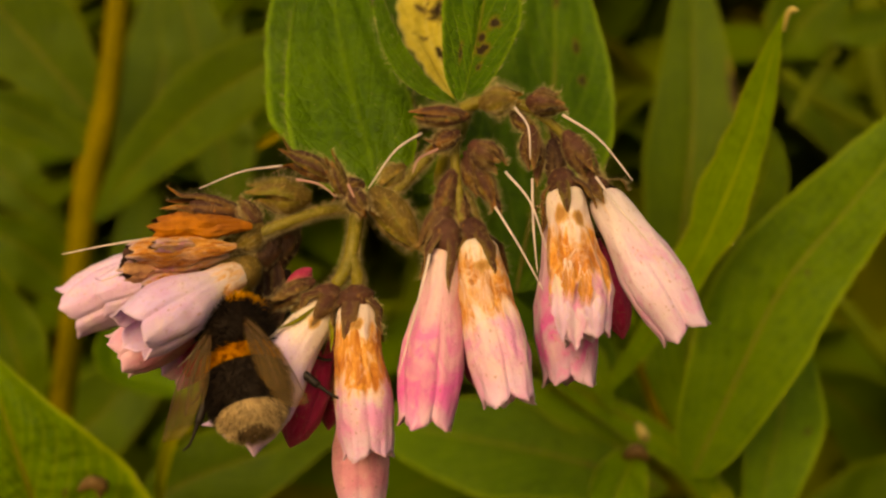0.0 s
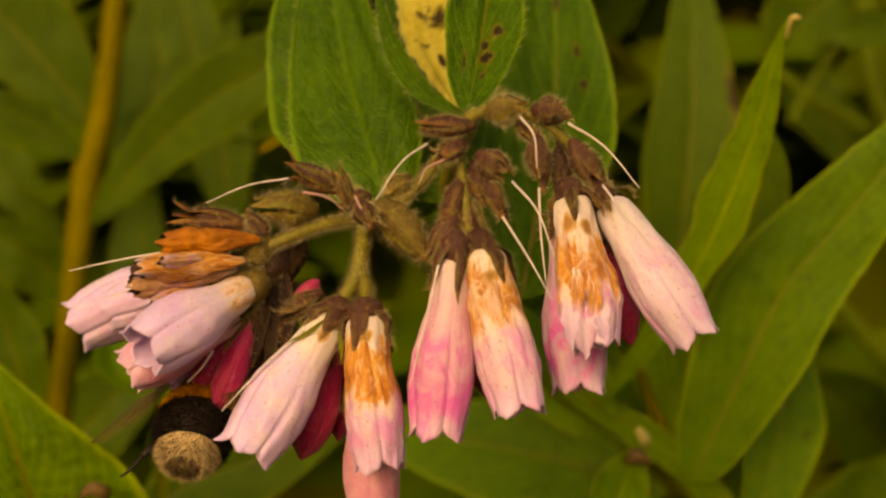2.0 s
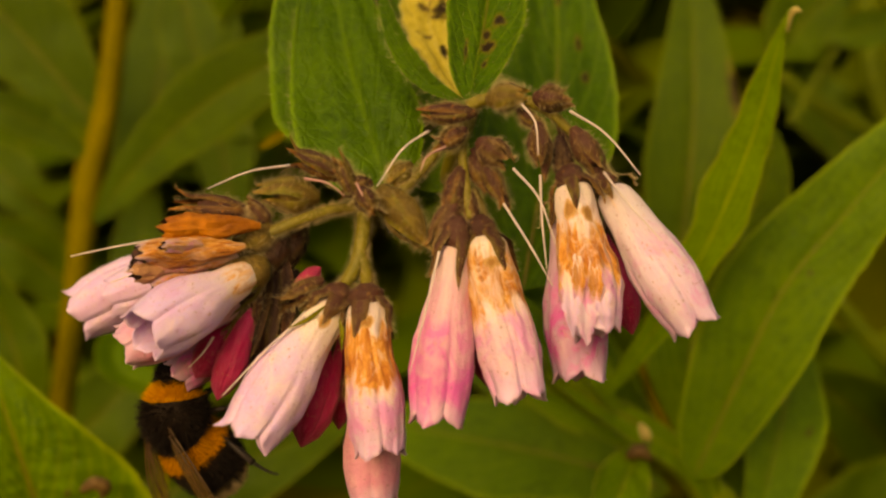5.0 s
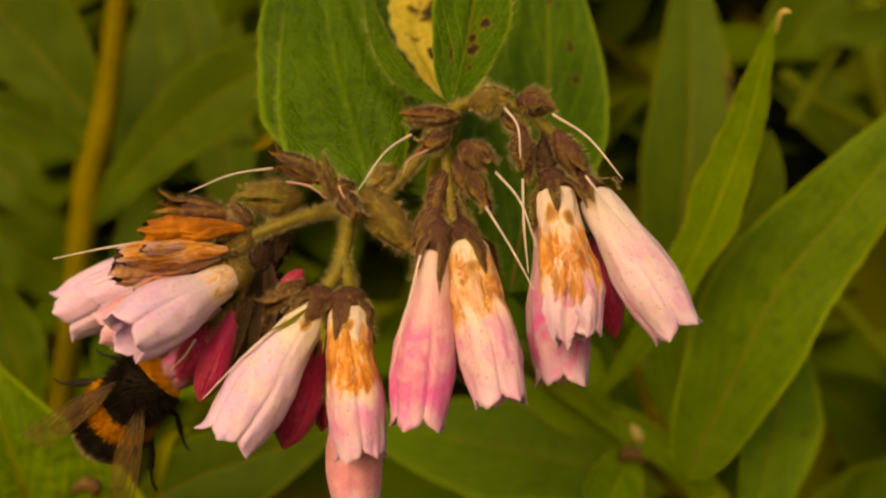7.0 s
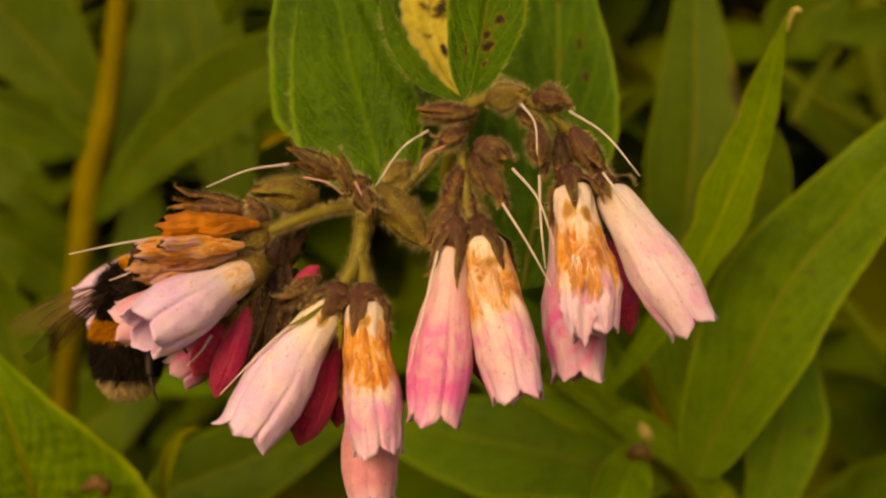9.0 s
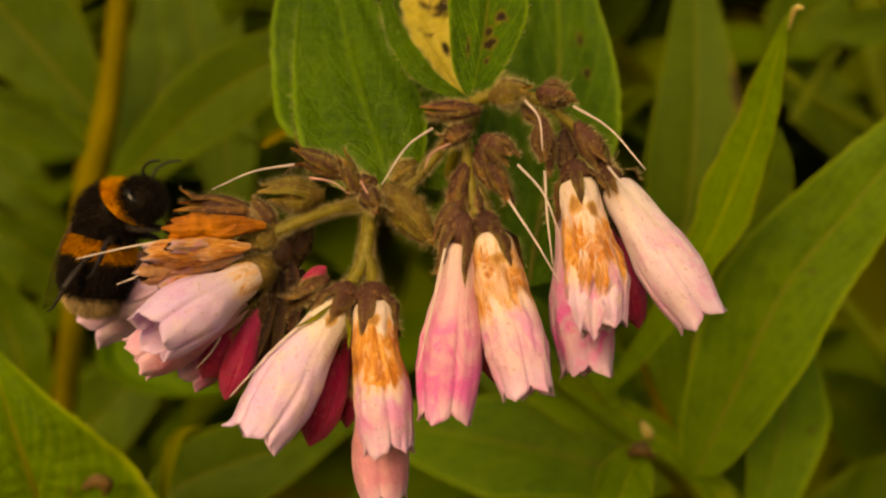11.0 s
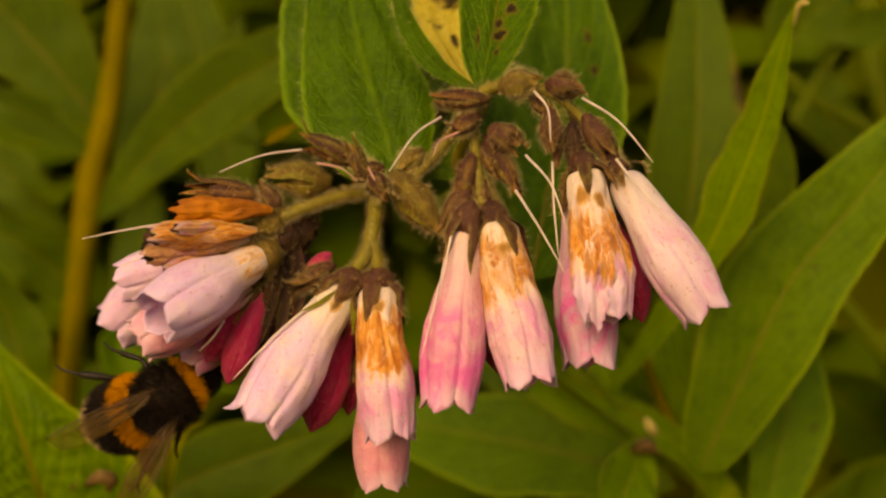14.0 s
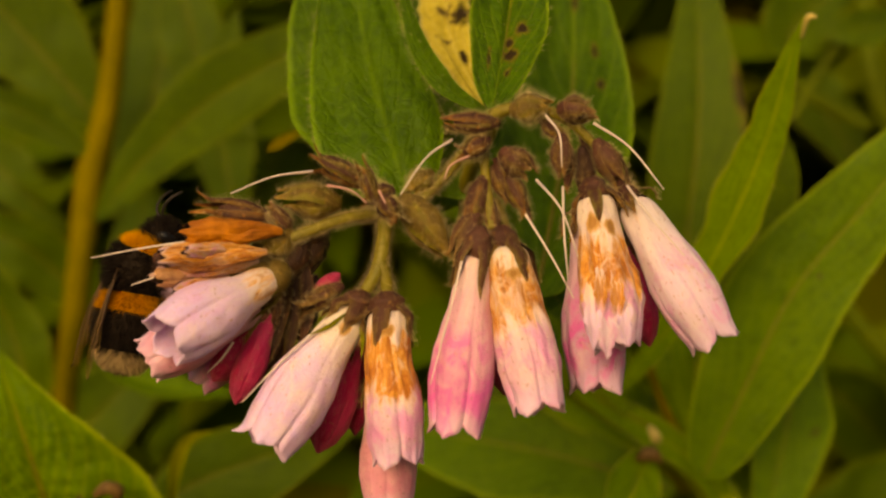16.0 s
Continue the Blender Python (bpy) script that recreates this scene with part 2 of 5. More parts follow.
PALE_SCALE = plain_material("scale_pale", (0.30, 0.22, 0.05), (0.55, 0.42, 0.14), 600.0)
YELLOW_LEAF = leaf_material("leaf_yellow", (0.42, 0.33, 0.03), (0.55, 0.45, 0.07), (0.60, 0.52, 0.14), 0.33, 6.0, marks=((0.78, 0.60, 0.17, 0.07), (0.62, 0.33, 0.08, 0.04)))
STEM_GREEN = plain_material("stem_green", (0.095, 0.082, 0.004), (0.180, 0.145, 0.009), 500.0, 0.55, 0.3)
STEM_CYME = plain_material("stem_cyme", (0.090, 0.068, 0.006), (0.185, 0.150, 0.010), 700.0, 0.6, 0.5)
STEM_YELLOW = plain_material("stem_yellow", (0.095, 0.075, 0.0005), (0.160, 0.118, 0.001), 120.0, 0.6, 0.5, spec=0.06)
CALYX = calyx_material("calyx_brown", (0.062, 0.018, 0.008), (0.205, 0.088, 0.014), (0.48, 0.19, 0.030), (0.17, 0.140, 0.012))
CALYX_DARK = calyx_material("calyx_dark", (0.030, 0.008, 0.003), (0.085, 0.026, 0.007), (0.17, 0.06, 0.014), (0.070, 0.045, 0.006))
CALYX_PURPLE = calyx_material("calyx_purple", (0.085, 0.028, 0.014), (0.160, 0.085, 0.020), (0.36, 0.19, 0.045), (0.16, 0.100, 0.020))
CALYX_GREEN = calyx_material("calyx_green", (0.130, 0.078, 0.010), (0.185, 0.170, 0.010), (0.44, 0.25, 0.040), (0.24, 0.130, 0.014))
HAIR = plain_material("plant_hair", (0.48, 0.36, 0.16), (0.78, 0.62, 0.34), 300.0, 0.6, 0.1, through=0.3)
STYLE = plain_material("style_white", (0.56, 0.44, 0.40), (0.80, 0.68, 0.62), 300.0, 0.45, 0.2, through=0.2)
STYLE_PINK = plain_material("style_pink", (0.42, 0.20, 0.17), (0.60, 0.36, 0.32), 300.0, 0.5, 0.2, through=0.2)
DULL = plain_material("tip_withered", (0.06, 0.032, 0.008), (0.16, 0.085, 0.02), 500.0, 0.7, 0.8, 0.0004)
STEM_SIDE = plain_material("stem_side", (0.080, 0.125, 0.003), (0.165, 0.200, 0.007), 300.0, 0.6, 0.5, spec=0.1)
# stem green darkened in its colour, for the shade deep in the bed
STEM_SHADED = plain_material("stem_shaded", (0.045, 0.070, 0.002), (0.080, 0.100, 0.003), 120.0, spec=0.08)
DRY_DARK = plain_material("petal_dry_dark", (0.09, 0.020, 0.008), (0.70, 0.36, 0.17), 260.0, 0.6, 0.9, 0.0006, through=0.1)
DRY = plain_material("petal_dry", (0.12, 0.024, 0.003), (0.70, 0.230, 0.016), 210.0, 0.6, 0.9, 0.0006, through=0.12)
WHITE_PINK = [(0.0, (0.84, 0.73, 0.42)), (0.26, (0.90, 0.80, 0.60)), (0.40, (0.86, 0.69, 0.75)), (0.75, (0.79, 0.57, 0.75)), (1.0, (0.77, 0.58, 0.82))]
PINK = [(0.0, (0.84, 0.64, 0.50)), (0.22, (0.83, 0.57, 0.50)), (0.5, (0.81, 0.42, 0.46)), (0.8, (0.74, 0.19, 0.40)), (1.0, (0.80, 0.42, 0.48))]
PALE = [(0.0, (0.86, 0.74, 0.50)), (0.3, (0.88, 0.74, 0.58)), (0.55, (0.84, 0.64, 0.58)), (0.8, (0.79, 0.50, 0.57)), (1.0, (0.82, 0.62, 0.70))]
LILAC = [(0.0, (0.76, 0.56, 0.50)), (0.3, (0.74, 0.46, 0.50)), (0.6, (0.70, 0.42, 0.50)), (0.85, (0.66, 0.34, 0.48)), (1.0, (0.70, 0.44, 0.56))]
PEACH = [(0.0, (0.80, 0.52, 0.44)), (0.4, (0.82, 0.44, 0.42)), (0.7, (0.80, 0.36, 0.40)), (0.9, (0.76, 0.33, 0.40)), (1.0, (0.82, 0.50, 0.48))]
RED = [(0.0, (0.63, 0.027, 0.136)), (0.4, (0.609, 0.007, 0.096)), (0.7, (0.462, 0.005, 0.068)), (0.9, (0.336, 0.004, 0.048)), (1.0, (0.483, 0.013, 0.088))]
PETAL = {
    "white": petal_material("petal_white", WHITE_PINK, 0.0, seed=1.0, holes=((0.475, 0.17, 0.042, 0.042),), blush_mix=0.85, blush_color=(0.72, 0.44, 0.74)),
    "lilac_white": petal_material("petal_lilac_white", [(0.0, (0.80, 0.68, 0.46)), (0.3, (0.86, 0.72, 0.62)), (0.55, (0.80, 0.61, 0.72)), (0.85, (0.75, 0.56, 0.76)), (1.0, (0.74, 0.57, 0.80))], 0.85, 0.02, 0.30, 2.0, blush_mix=0.85, blush_color=(0.72, 0.44, 0.74)),
    "shell": petal_material("petal_shell", WHITE_PINK, 0.35, 0.0, 0.2, 4.2, blush_mix=0.85, blush_color=(0.72, 0.44, 0.74)),
    "rust": petal_material("petal_rust", PALE, 1.2, 0.16, 0.60, 6.0, ((0.5, 0.17, 0.05, 0.040),), blush_mix=1.0, blush_color=(0.80, 0.33, 0.62)),
    "worn": petal_material("petal_worn", PALE, 0.95, 0.06, 0.55, 9.1, ((0.47, 0.20, 0.05, 0.035),), blush_mix=1.0, blush_color=(0.80, 0.33, 0.62)),
    "torn": petal_material("petal_torn", PALE, 1.15, 0.26, 0.70, 12.5, ((0.43, 0.25, 0.05, 0.05), (0.57, 0.21, 0.05, 0.06)), blush_mix=1.0, blush_color=(0.80, 0.33, 0.62)),
    "pink": petal_material("petal_pink", PINK, 0.45, -0.1, 0.08, 15.0),
    "pale": petal_material("petal_pale", [(0.0, (0.78, 0.68, 0.54)), (0.26, (0.82, 0.72, 0.64)), (0.45, (0.80, 0.68, 0.66)), (0.75, (0.76, 0.58, 0.64)), (1.0, (0.74, 0.56, 0.66))], 0.3, -0.1, 0.16, 18.0, blush_mix=0.9, blush_color=(0.74, 0.32, 0.62)),
    "lilac": petal_material("petal_lilac", LILAC, 0.0, seed=21.0),
    "peach": petal_material("petal_peach", PEACH, 0.12, -0.1, 0.3, seed=24.0, blush_mix=0.6, blush_color=(0.72, 0.22, 0.36)),
    "red": petal_material("petal_red", RED, 0.0, seed=27.0, through=0.35, pinker=False),
    "dusky": petal_material("petal_dusky", [(0.0, (0.55, 0.30, 0.25)), (0.4, (0.58, 0.26, 0.30)), (0.7, (0.50, 0.22, 0.30)), (0.9, (0.45, 0.18, 0.26)), (1.0, (0.55, 0.3, 0.36))], 0.0, seed=29.0),
    "dry_brown": petal_material("petal_dry_brown", [(0.0, (0.50, 0.24, 0.10)), (0.3, (0.78, 0.52, 0.42)), (0.55, (0.66, 0.34, 0.30)), (0.85, (0.36, 0.13, 0.06)), (1.0, (0.16, 0.05, 0.02))], 1.15, 0.0, 1.0, 36.0, blush_mix=0.6, blush_color=(0.40, 0.16, 0.16)),
    "dry_pink": petal_material("petal_dry_pink", [(0.0, (0.72, 0.50, 0.34)), (0.4, (0.76, 0.54, 0.44)), (0.7, (0.70, 0.44, 0.36)), (0.9, (0.45, 0.20, 0.11)), (1.0, (0.3, 0.12, 0.06))], 0.85, 0.1, 1.0, 33.0),
}


# ---- mesh tools ----
class Geo:
    """Vertices, faces with a material slot, and a place on the surface for each vertex."""

    def __init__(self):
        self.v, self.f, self.m, self.uv = [], [], [], []

    def add(self, verts, faces, slot=0, uvs=None):
        k = len(self.v)
        self.v.extend(verts)
        self.uv.extend(uvs if uvs else [(0.5, 0.5)] * len(verts))
        self.f.extend([tuple(i + k for i in f) for f in faces])
        self.m.extend([slot] * len(faces))

    def grid(self, rows, slot=0, closed=False, uvs=None):
        """A skin over rows of points of equal length; closed: each row is a ring."""
        n = len(rows[0])
        faces = []
        for j in range(len(rows) - 1):
            for i in range(n if closed else n - 1):
                a, b = j * n + i, j * n + (i + 1) % n
                faces.append((a, b, b + n, a + n))
        self.add([p for r in rows for p in r], faces, slot, [q for r in uvs for q in r] if uvs else None)

    def hair(self, p, way, length, width, slot=1, droop=0.0):
        """One tapering hair, bent a little."""
        side = way.cross(Vector((random.uniform(-1, 1), random.uniform(-1, 1), random.uniform(-1, 1))))
        if side.length < 1e-6:
            return
        side = side.normalized() * width
        mid = p + way * length * 0.55
        end = p + way * length + Vector((0, 0, -droop * length))
        self.add([p - side, p + side, mid + side * 0.6, mid - side * 0.6, end], [(0, 1, 2, 3), (3, 2, 4)], slot)


def spline(points, n):
    """n+1 places on a smooth line through the points."""
    pts = [Vector(p) for p in points]
    if len(pts) == 2:
        return [pts[0].lerp(pts[1], i / n) for i in range(n + 1)]
    pts = [pts[0] * 2 - pts[1], *pts, pts[-1] * 2 - pts[-2]]
    out = []
    for i in range(n + 1):
        x = i / n * (len(pts) - 3)
        k = min(int(x), len(pts) - 4)
        t = x - k
        a, b, c, d = pts[k:k + 4]
        out.append(0.5 * ((2 * b) + (c - a) * t + (2 * a - 5 * b + 4 * c - d) * t * t + (3 * b - a - 3 * c + d) * t ** 3))
    return out


def frames_along(line):
    """A steady pair of side vectors at each place of a line."""
    out = []
    ref = Vector((0, -1, 0))
    for i, p in enumerate(line):
        t = (line[min(i + 1, len(line) - 1)] - line[max(i - 1, 0)]).normalized()
        a = ref - t * ref.dot(t)
        if a.length < 0.05:
            a = t.orthogonal()
        a.normalize()
        ref = a
        out.append((t, a, t.cross(a)))
    return out


def tube(geo, points, radii, n=20, around=10, slot=0, bumpy=0.0, hairs=0, hair_len=0.0008, hair_slot=1):
    line = spline(points, n)
    rad = [np.interp(i / n, np.linspace(0, 1, len(radii)), radii) for i in range(n + 1)]
    fr = frames_along(line)
    rows = []
    for p, r, (t, a, b) in zip(line, rad, fr):
        row = []
        for k in range(around):
            w = 2 * math.pi * k / around
            rr = r * (1 + bumpy * noise.noise(p * 900 + Vector((math.cos(w), math.sin(w), 0))))
            row.append(p + (a * math.cos(w) + b * math.sin(w)) * rr)
        rows.append(row)
    rows = [[line[0]] * around, *rows, [line[-1]] * around]
    geo.grid(rows, slot, True)
    for _ in range(int(hairs * 1.7)):
        i = random.randrange(n)
        s = random.random()
        p, r = line[i].lerp(line[i + 1], s), rad[i]
        w = random.uniform(0, 6.283)
        t, a, b = fr[i]
        way = (a * math.cos(w) + b * math.sin(w) + t * random.uniform(-0.3, 0.5)).normalized()
        geo.hair(p + way * r * 0.9, way, hair_len * random.uniform(0.4, 1.15), 0.000010, hair_slot)


HOME = {}


def part(name, geo, materials, parent=None, label="", origin=None):
    """One mesh object under a thing or a part (or a thing of its own)."""
    o = Vector(origin) if origin is not None else sum(geo.v, Vector()) / len(geo.v)
    me = bpy.data.meshes.new(name)
    me.from_pydata([tuple(p - o) for p in geo.v], [], geo.f)
    for m in (materials if isinstance(materials, (list, tuple)) else [materials]):
        me.materials.append(m)
    me.polygons.foreach_set("material_index", geo.m)
    me.polygons.foreach_set("use_smooth", [True] * len(geo.f))
    layer = me.uv_layers.new(name="place")
    loops = np.zeros(len(me.loops), dtype=np.int32)
    me.loops.foreach_get("vertex_index", loops)
    layer.data.foreach_set("uv", np.array(geo.uv, dtype=np.float32)[loops].ravel())
    me.update()
    ob = new(name, me)
    HOME[ob] = o
    if parent:
        ob.parent = parent
        ob.location = o - HOME[parent]
    else:
        ob.location = o
    return tagged(ob, label)


def thing(name, origin, label, category, group=""):
    ob = new(name)
    ob.location = origin
    ob.empty_display_size = 0.01
    HOME[ob] = Vector(origin)
    return tagged(ob, label, category, group)


def at(u, v, d):
    """A place by its sight line from the lens's home (u to the right, v down) and its depth d in metres."""
    return Vector((d * (u - 784) / F, d, EYE_Z - d * (v - 441) / F))


def leaf(name, parent, mid, left, right, material, label="", n=46, m=9, fold=0.18, tilt=0.0, wave=0.05, hairs=0, curl=0.0,
         taper=0.9, ragged=0.0, full=0.45, arch=0.0, quilt=0.028, midrib=True, pleat=0.0, blunt=0.62):
    """A lance-shaped blade along a midrib of (u, v, d) places; left and right are half widths in sight-line units.
    tilt turns the blade about its rib, fold raises its halves, wave ruffles the edge, curl rolls the rim."""
    line = spline([at(*p) for p in mid], n)
    fr = frames_along(line)
    seed = Vector((random.uniform(0, 50), random.uniform(0, 50), 3.0))
    d = sum(p[2] for p in mid) / len(mid)
    rows, uvs, g = [], [], Geo()
    for i, (p, (t, a, b)) in enumerate(zip(line, fr)):
        s = i / n
        shape = (s / full) ** blunt if s < full else max(0.0, 1 - ((s - full) / (1 - full)) ** 1.7) ** taper
        shape = max(shape, 0.012)
        c, sn = math.cos(radians(tilt)), math.sin(radians(tilt))
        across, up = b * c + a * sn, a * c - b * sn
        row, uvr = [], []
        for k in range(-m, m + 1):
            x = k / m
            half = (right if x > 0 else left) * d / F * shape
            half *= 1 + ragged * noise.noise(Vector((s * 14, (3 if x > 0 else 7), 0)) + seed) + 0.035 * noise.noise(Vector((s * 34, (3 if x > 0 else 7), 5)) + seed)
            side = abs(x)
            lift = half * (fold * side - curl * side ** 4) + arch * half * (1 - side * side)
            lift += half * wave * side * noise.noise(Vector((s * 6, x * 1.5, 0)) + seed)
            lift += pleat * half * noise.noise(Vector((x * 3.2 + 0.6 * s, s * 1.4, 9)) + seed)
            # pillows between the side veins, and the sunk midrib
            ph = math.sin((s - 0.45 * side) * 9 * 2 * math.pi)
            lift += quilt * half * (1 - abs(ph)) * min(1, side * 5) * (1 - side ** 6)
            lift -= 0.05 * half * math.exp(-(x / 0.07) ** 2)
            row.append(p + across * half * x * (1 - 0.25 * curl * side ** 3) + up * lift)
            uvr.append((0.5 + x * 0.5, s))
        rows.append(row)
        uvs.append(uvr)
    g.grid(rows, 0, False, uvs)
    back = [[q - fr[i][1] * 0.00012 for q in reversed(r)] for i, r in enumerate(rows)]
    g.grid(back, 0, False, [list(reversed(r)) for r in uvs])
    for _ in range(hairs):
        i = random.randrange(2, n - 1)
        x = random.choice([0, -1, -1, 2 * m, 2 * m, 2 * m] + [random.randrange(2 * m)])
        x = max(x, 0)
        q = rows[i][x].lerp(rows[i + 1][x], random.random())
        out = (rows[i][x] - line[i]).normalized() if x in (0, 2 * m) else fr[i][1]
        way = (out + fr[i][1] * random.uniform(0.0, 0.9) + fr[i][0] * random.uniform(-0.2, 0.5)).normalized()
        g.hair(q, way, random.uniform(0.0004, 0.0011), 0.000014, 1)
    rib = Geo()
    ob = part(name, g, [material, HAIR], parent, label)
    if not midrib:
        return ob
    tube(rib, [q - fr[min(int(i * n / 8), n)][1] * 0.0003 for i, q in enumerate([line[int(k * n / 8)] for k in range(8)])],
         [0.014 * (left + right) * d / F, 0.002 * (left + right) * d / F], 24, 6)
    part("midrib", rib, STEM_GREEN, ob)
    return ob


def corolla(base, tip, width, kind, parent, wilt=0.0, flare=1.0, bud=False, label="", neck=0.6, seed=0, around=120, rings=40):
    """A hanging tube that widens to a bell with five pointed, turned-back lobes."""
    ax = tip - base
    L = ax.length
    ax.normalize()
    e1 = Vector((0, -1, 0)) - ax * Vector((0, -1, 0)).dot(ax)
    e1.normalize()
    e2 = ax.cross(e1)
    R = width / 2
    sd = Vector((seed * 3.1, seed * 1.7, seed))
    if bud:
        prof = ([0, .08, .3, .55, .75, .9, 1.0], [.45, .55, .72, 1.0, .95, .62, .06])
    else:
        prof = ([0, .02, .06, .14, .3, .42, .55, .72, .86, .94, 1.0], [.12, .55 * neck, .84 * neck, .95 * neck, neck + .05, neck * .4 + .55, .95, 1.0, .93, .84, .79])
    phase = random.uniform(0, 6.283) if seed else 0.3

    def place(s, w, inner):
        turn = (w + phase) * 5 / (2 * math.pi)
        lobe = 1 - abs(turn % 1.0 * 2 - 1)
        which = int(turn % 5)
        lobed = math.sqrt(max(0.0, 1 - (1 - lobe) ** 2.2))
        point = math.exp(-((1 - lobe) / 0.20) ** 2)
        own = noise.noise(Vector((which * 2.3, seed * 1.1, 4.0)))
        r = R * float(np.interp(s, *prof))
        grow = max(0.0, min(1.0, (s - 0.35) / 0.3))
        r *= 1 + 0.035 * grow * (lobed - 0.6) - 0.05 * grow * math.exp(-(lobe / 0.14) ** 2)
        q = Vector((math.cos(w) * 1.1, math.sin(w) * 1.1, s * 2.2)) + sd
        r *= 1 + (0.075 + 0.26 * wilt) * noise.noise(q) + (0.032 + 0.13 * wilt) * noise.noise(q * 3.1) + (0.010 + 0.03 * wilt) * noise.noise(q * 7.3)
        # dents across the tube where the flower has gone limp
        dent = noise.noise(Vector((math.cos(w) * 1.5, math.sin(w) * 1.5, s * 6.0)) + sd)
        r *= 1 - (0.02 + 0.12 * wilt) * max(0.0, dent) * min(1.0, s * 4)
        crease = abs(noise.noise(Vector((math.cos(w) * 2.0, math.sin(w) * 2.0, s * 1.3)) + sd))
        r *= 1 - (0.010 + 0.08 * wilt) * max(0.0, 1 - crease * 6) * min(1.0, s * 3)
        ss = s
        if not bud:
            mouth = max(0.0, (s - 0.80) / 0.20)
            ss = s - 0.068 * (1 - lobed) * max(0.0, (s - 0.5) / 0.5) ** 2
            ss += (0.018 * point + 0.03 * own) * mouth ** 3
            r += R * flare * ((0.01 + 0.10 * own) * lobed * mouth ** 2 + (0.10 + 0.12 * own) * point * mouth ** 9)
        r -= 0.00020 * inner
        bend = 0.05 * L * (wilt + 0.25) * noise.noise(Vector((s * 1.6, seed, 0)))
        return base + ax * (L * ss) + (e1 * math.cos(w) + e2 * math.sin(w)) * r + e2 * bend

    g = Geo()
    angles = [2 * math.pi * (k / around - 0.5) for k in range(around + 1)]
    outer = [[place(j / rings, w, 0) for w in angles] for j in range(rings + 1)]
    uo = [[(k / around, j / rings) for k in range(around + 1)] for j in range(rings + 1)]
    if bud:
        g.grid(outer, 0, False, uo)
    else:
        inner = [[place(j / rings, w, 1) for w in angles] for j in range(rings, 9, -1)]
        ui = [[(k / around, min(1.0, j / rings)) for k in range(around + 1)] for j in range(rings, 9, -1)]
        g.grid(outer + inner, 0, False, uo + ui)
    return part("corolla", g, PETAL[kind], parent, label)


def sepal_geo(base, ax, out, side, length, radii, width, hairs, n=12, long=1.0):
    """A pointed sepal whose back follows radii along its length; its blade bulges, its back and rim are bristly."""
    g = Geo()
    rows, uvs = [], []
    sd = Vector((random.uniform(0, 99), 0, 0))
    xs = (-1, -0.6, -0.2, 0.2, 0.6, 1)
    for i in range(n + 1):
        s = i / n
        r = float(np.interp(s, *radii)) * (1 + 0.12 * noise.noise(sd + Vector((0, s * 3, 0))))
        c = base + ax * (length * s) + out * r + side * (0.10 * length * noise.noise(sd + Vector((4, s * 1.5, 0))) * s)
        w = width * float(np.interp(s, [0, .2, .45, .7, .9, 1], [.75, 1, .92, .60, .22, .03]))
        rows.append([c + side * (w * x) + out * (w * (-0.45 * x * x + 0.10 * abs(x) + 0.22 * noise.noise(sd + Vector((x * 2, s * 5, 0))))) for x in xs])
        uvs.append([(0.5 + 0.5 * x, s) for x in xs])
    g.grid(rows, 0, False, uvs)
    g.grid([[p - out * 0.00013 for p in reversed(r)] for r in rows], 0, False, [list(reversed(r)) for r in uvs])
    for _ in range(hairs):
        i, k = random.randrange(n), random.choice((0, 0, 1, 2, 3, 4, 5, 5))
        p = rows[i][k].lerp(rows[i + 1][k], random.random())
        way = (out + side * (random.uniform(-0.6, 0.6) + 0.7 * xs[k]) + ax * random.uniform(-0.3, 0.8)).normalized()
        g.hair(p, way, long * random.uniform(0.0003, 0.0011), 0.000009, 1)
    return g


def sides_of(ax):
    e1 = Vector((0, -1, 0)) - ax * Vector((0, -1, 0)).dot(ax)
    e1.normalize()
    return e1, ax.cross(e1)


def calyx(parent, base, tip, radius, material, name="calyx", label="", spread=0.1, wide=1.0, hairs=110, mouth=None):
    """A short cup with five narrow, hairy, pointed sepals that clasp a flower's tube of radius mouth; returns the cup."""
    ax = tip - base
    L = ax.length
    ax.normalize()
    e1, e2 = sides_of(ax)
    cup = Geo()
    tube(cup, [base - ax * L * 0.14, base, base + ax * L * 0.2, base + ax * L * 0.42],
         [radius * 0.3, radius * 0.8, radius * 0.95, radius * 0.6], 10, 14, 0, 0.3, 260, 0.0009)
    ob = part(name, cup, [material, HAIR], parent, label)
    w0 = random.uniform(0, 6.283)
    m = mouth if mouth else radius * 0.9
    for k in range(5):
        w = w0 + k * 2 * math.pi / 5 + random.uniform(-0.2, 0.2)
        out = e1 * math.cos(w) + e2 * math.sin(w)
        side = ax.cross(out)
        way = (ax + side * random.uniform(-0.12, 0.12)).normalized()
        flared = m + spread * L * random.uniform(0.0, 2.5)
        g = sepal_geo(base, way, out, side, L * random.uniform(0.62, 1.05), ([0, .15, .4, .7, 1], [radius * .45, radius * .9, max(m, radius * .95), m, flared]),
                      radius * wide * random.uniform(0.34, 0.52), hairs)
        part("sepal", g, [material, HAIR], ob)
    return ob


